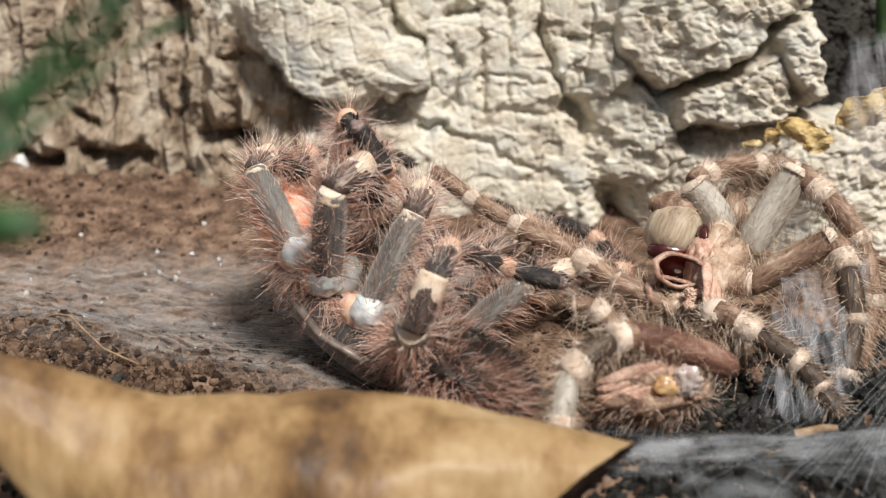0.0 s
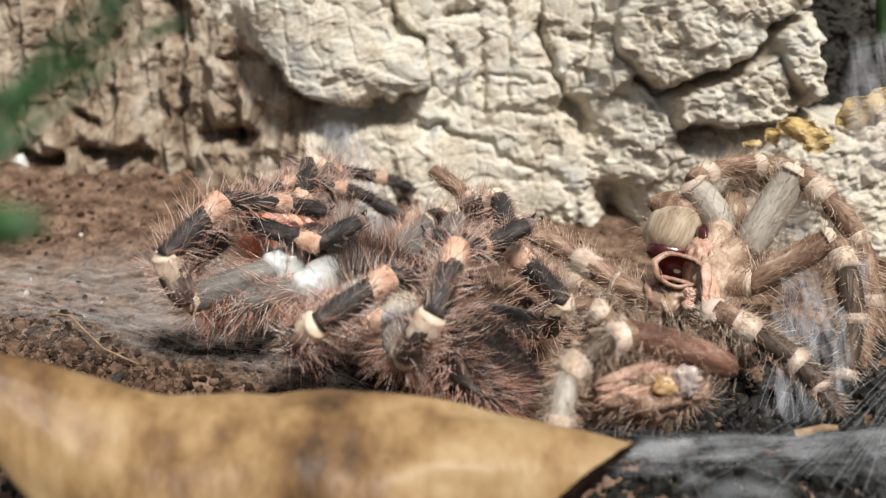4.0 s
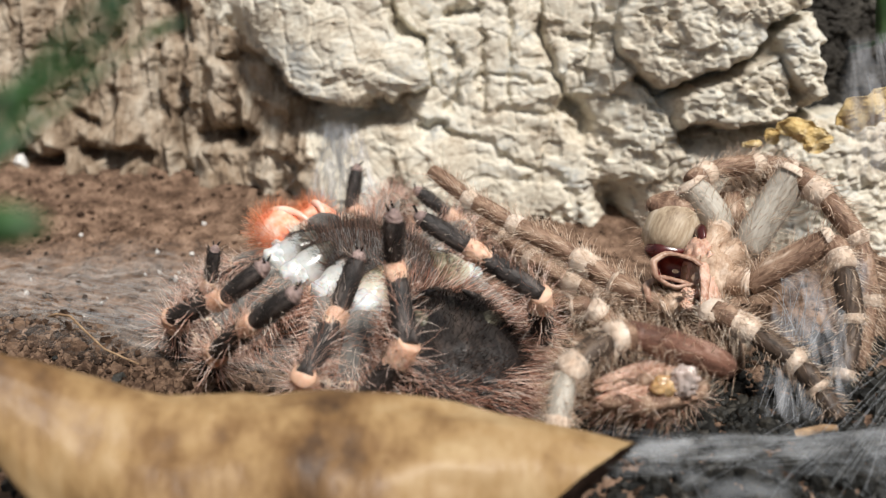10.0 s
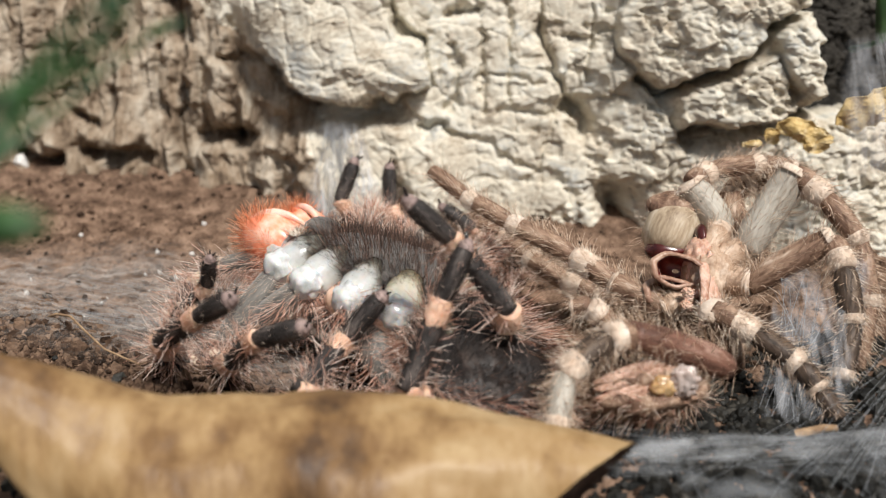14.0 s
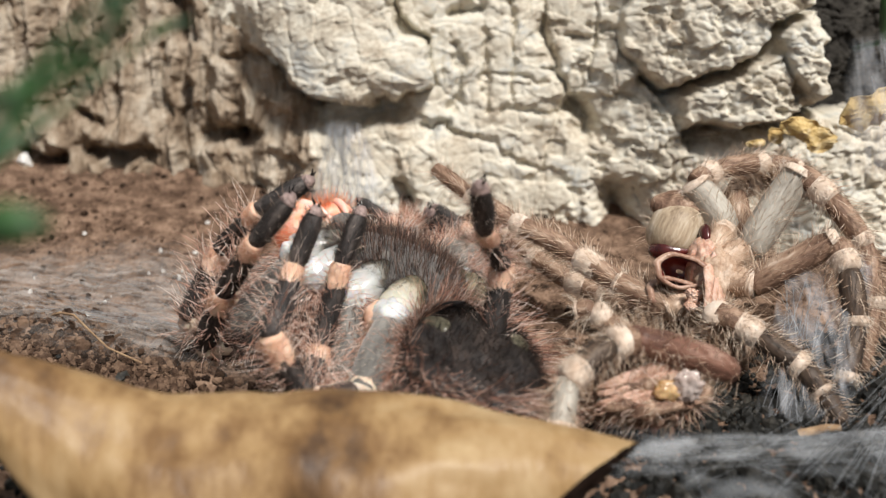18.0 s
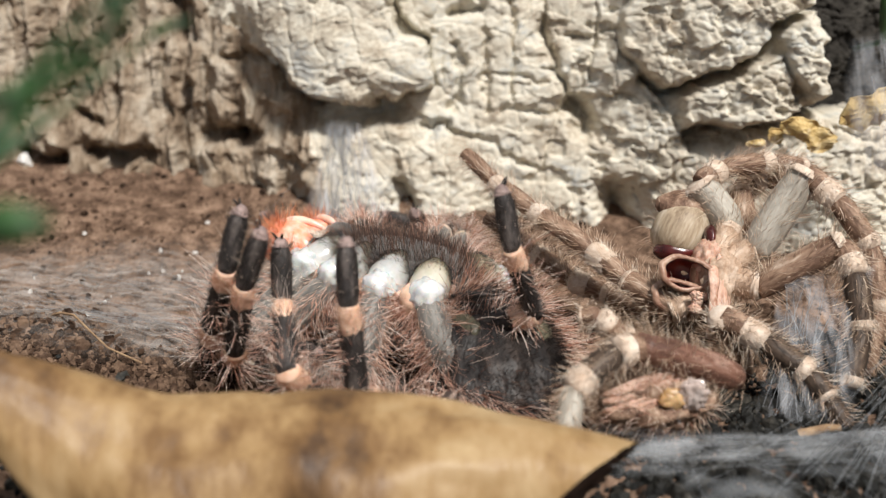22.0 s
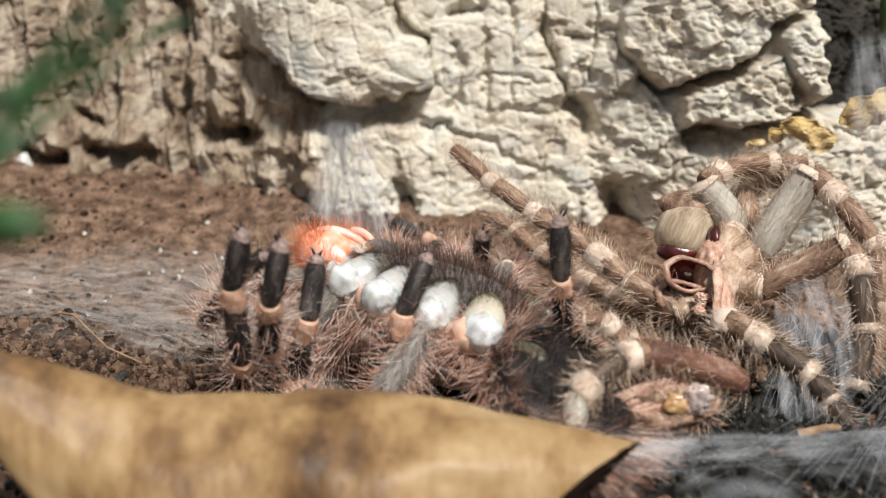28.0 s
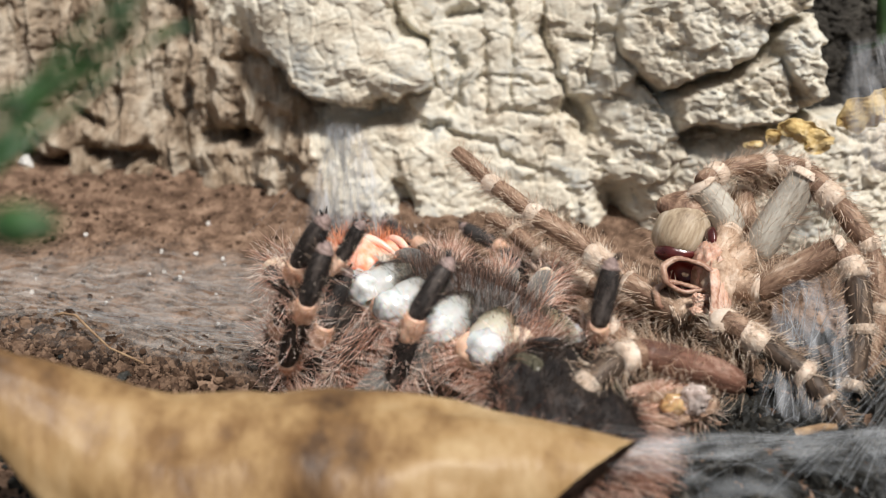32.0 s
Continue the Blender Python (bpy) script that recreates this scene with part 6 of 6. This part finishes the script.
LEG_ROWS['palp_near'] = [
    (0, 108, 21, 57, 23, 34, -24, 33, -31), (1, 109, 18, 56, 23, 34, -24, 33, -31), (2, 111, 17, 55, 23, 34, -24, 32, -31),
    (3, 107, 25, 56, 23, 31, -24, 31, -31), (6, 174, -33, -65, 1, -29, 17, -29, -1), (7, 153, -38, -87, -2, -52, 17, -52, -1),
    (8, 157, -25, -105, -11, -27, 48, -24, 52), (9, 156, -37, -85, -6, -49, 15, -49, -2), (10, 157, -22, -107, -15, -30, 46, -14, 76),
    (11, 159, -35, -84, -18, -46, 8, -47, -10), (12, 148, -13, -106, -24, -22, 45, -70, 65), (13, 163, -36, -80, -15, -42, 10, -43, -7),
    (14, 159, -16, -99, -19, -19, 45, -61, 62), (17, -179, -36, -61, -11, -24, 12, -24, -5), (18, 162, -36, -80, -16, -44, 9, -44, -10),
    (19, -176, -38, -56, -6, -21, 15, -21, -3), (20, -171, -18, -121, -18, -37, 59, -24, 42), (21, -163, -23, -139, -29, -59, 68, -29, 57),
    (22, 175, -37, -67, -5, -31, 17, -30, -1), (23, -173, -37, -54, -8, -18, 14, -18, -4), (24, 178, -36, -63, -8, -27, 13, -27, -5),
    (25, 178, -36, -64, -8, -28, 13, -28, -5), (28, 178, -8, -104, -6, -16, 53, -16, 39), (29, -179, -10, -95, -18, -1, 51, -174, 79),
    (30, -179, -10, -95, -18, -1, 51, -174, 79), (31, -179, -10, -95, -18, -1, 51, -174, 79), (32, -171, 20, -56, -18, 5, 46, -6, 58),
]
LEG_ROWS['palp_far'] = [
    (0, 98, 47, 60, 19, 35, -23, 34, -30), (1, 99, 44, 60, 19, 35, -23, 33, -31), (2, 104, 40, 59, 20, 34, -23, 33, -31),
    (3, 105, 43, 59, 20, 33, -23, 32, -31), (6, 124, -34, 7, 0, -29, 17, -29, -1), (7, 103, -36, -16, 0, -52, 17, -52, -1),
    (8, 123, -33, 5, -5, -31, 13, -31, -5), (9, 106, -36, -13, -6, -49, 14, -49, -4), (10, 110, -32, -8, -3, -44, 13, -44, -5),
    (11, 107, -31, -9, -14, -47, 8, -47, -11), (12, 112, -34, -6, -9, -42, 12, -42, -6), (13, 112, -35, -6, -14, -43, 10, -43, -9),
    (14, 122, -36, 3, -12, -33, 11, -33, -7), (17, 130, -34, 12, -9, -24, 11, -24, -7), (18, 111, -34, -7, -15, -44, 9, -44, -10),
    (19, 134, -35, 15, -4, -21, 15, -21, -3), (20, 130, -35, 12, -7, -24, 13, -24, -5), (21, 129, -33, 11, -1, -25, 16, -25, -2),
    (22, 124, -33, 6, 0, -30, 16, -30, -2), (23, 137, -35, 17, -6, -18, 14, -18, -4), (24, 127, -32, 9, -5, -27, 13, -27, -5),
    (25, 127, -32, 9, -5, -28, 13, -28, -5), (28, 127, -30, 8, -10, -28, 10, -28, -9), (29, 121, -30, 3, -3, -33, 13, -33, -5),
    (30, 121, -30, 3, -3, -33, 13, -33, -5), (31, 121, -30, 3, -3, -33, 13, -33, -5), (32, 115, -29, -3, -7, -39, 11, -39, -8),
]


def heading(az, rise):
    a, e = radians(az), radians(rise)
    return Vector((math.cos(e) * math.cos(a), math.cos(e) * math.sin(a), math.sin(e)))


def blend(rows, t):
    """The two rows round t and the eased share of the second."""
    for a, b in zip(rows, rows[1:]):
        if a[0] <= t <= b[0]:
            u = (t - a[0]) / (b[0] - a[0])
            return a, b, u * u * (3 - 2 * u)
    return rows[-1], rows[-1], 0.0


def between(d0, d1, u):
    if d0.dot(d1) < -0.98:
        d1 = (d1 + Vector((0.2, 0.1, 0.2))).normalized()
    return d0.slerp(d1, u)


def body_at(t):
    a, b, u = blend(BODY_ROWS, t)
    qa, qb = (pose(0, 0, 0, *r[4:7]).to_quaternion() for r in (a, b))
    place = Vector(a[1:4]).lerp(Vector(b[1:4]), u) * MM
    m = Matrix.Translation(place) @ qa.slerp(qb, u).to_matrix().to_4x4()
    return m, between(heading(*a[7:9]), heading(*b[7:9]), u)


def leg_at(key, t, m):
    """The world joints of a limb at t, from its hip outwards."""
    a, b, u = blend(LEG_ROWS[key], t)
    dirs = [between(heading(*a[i:i + 2]), heading(*b[i:i + 2]), u) for i in (1, 3, 5, 7)]
    knee = dirs[0] + dirs[1]
    knee = knee.normalized() if knee.length > 0.15 else dirs[0].cross(Vector((1, 0, 0))).normalized()
    k = 0.72 if key.startswith("palp") else 1.0
    joints = [m @ (Vector(HIPS[key]) * MM)]
    for d, (_, length) in zip((dirs[0], knee, dirs[1], dirs[2], dirs[3]), SEGMENTS):
        joints.append(joints[-1] + d * length * k * MM)
    return joints


def motions():
    times = [i * 0.25 for i in range(129)]
    poses = [(t, *body_at(t)) for t in times]
    walk(SPIDER, [(t, m) for t, m, _ in poses])
    rows = []
    for t, m, d in poses:
        p = m @ PEDICEL
        up = m.to_3x3() @ Vector((0, 0, 1))
        u = max(0.0, min(1.0, (t - 3.0) / 2.5))
        rows.append((t, m.inverted() @ aim_matrix(p, p + d, Vector((0.1, 0.95, 0.35)).lerp(up, u * u * (3 - 2 * u)))))
    walk(ABDOMEN, rows)
    for key, parts in LEG_PARTS.items():
        tracks = [[] for _ in parts]
        lean = [Vector((0.5, 0, 1))] * len(parts)
        for t, m, _ in poses:
            joints = [m.inverted() @ j for j in leg_at(key, t, m)]
            for i in range(len(parts)):
                p = aim_matrix(joints[i], joints[i + 1], lean[i])
                lean[i] = p.col[1].to_3d()
                tracks[i].append((t, p))
        for part, rows in zip(parts, tracks):
            walk(part, rows)
    move_shed_skin()


motions()
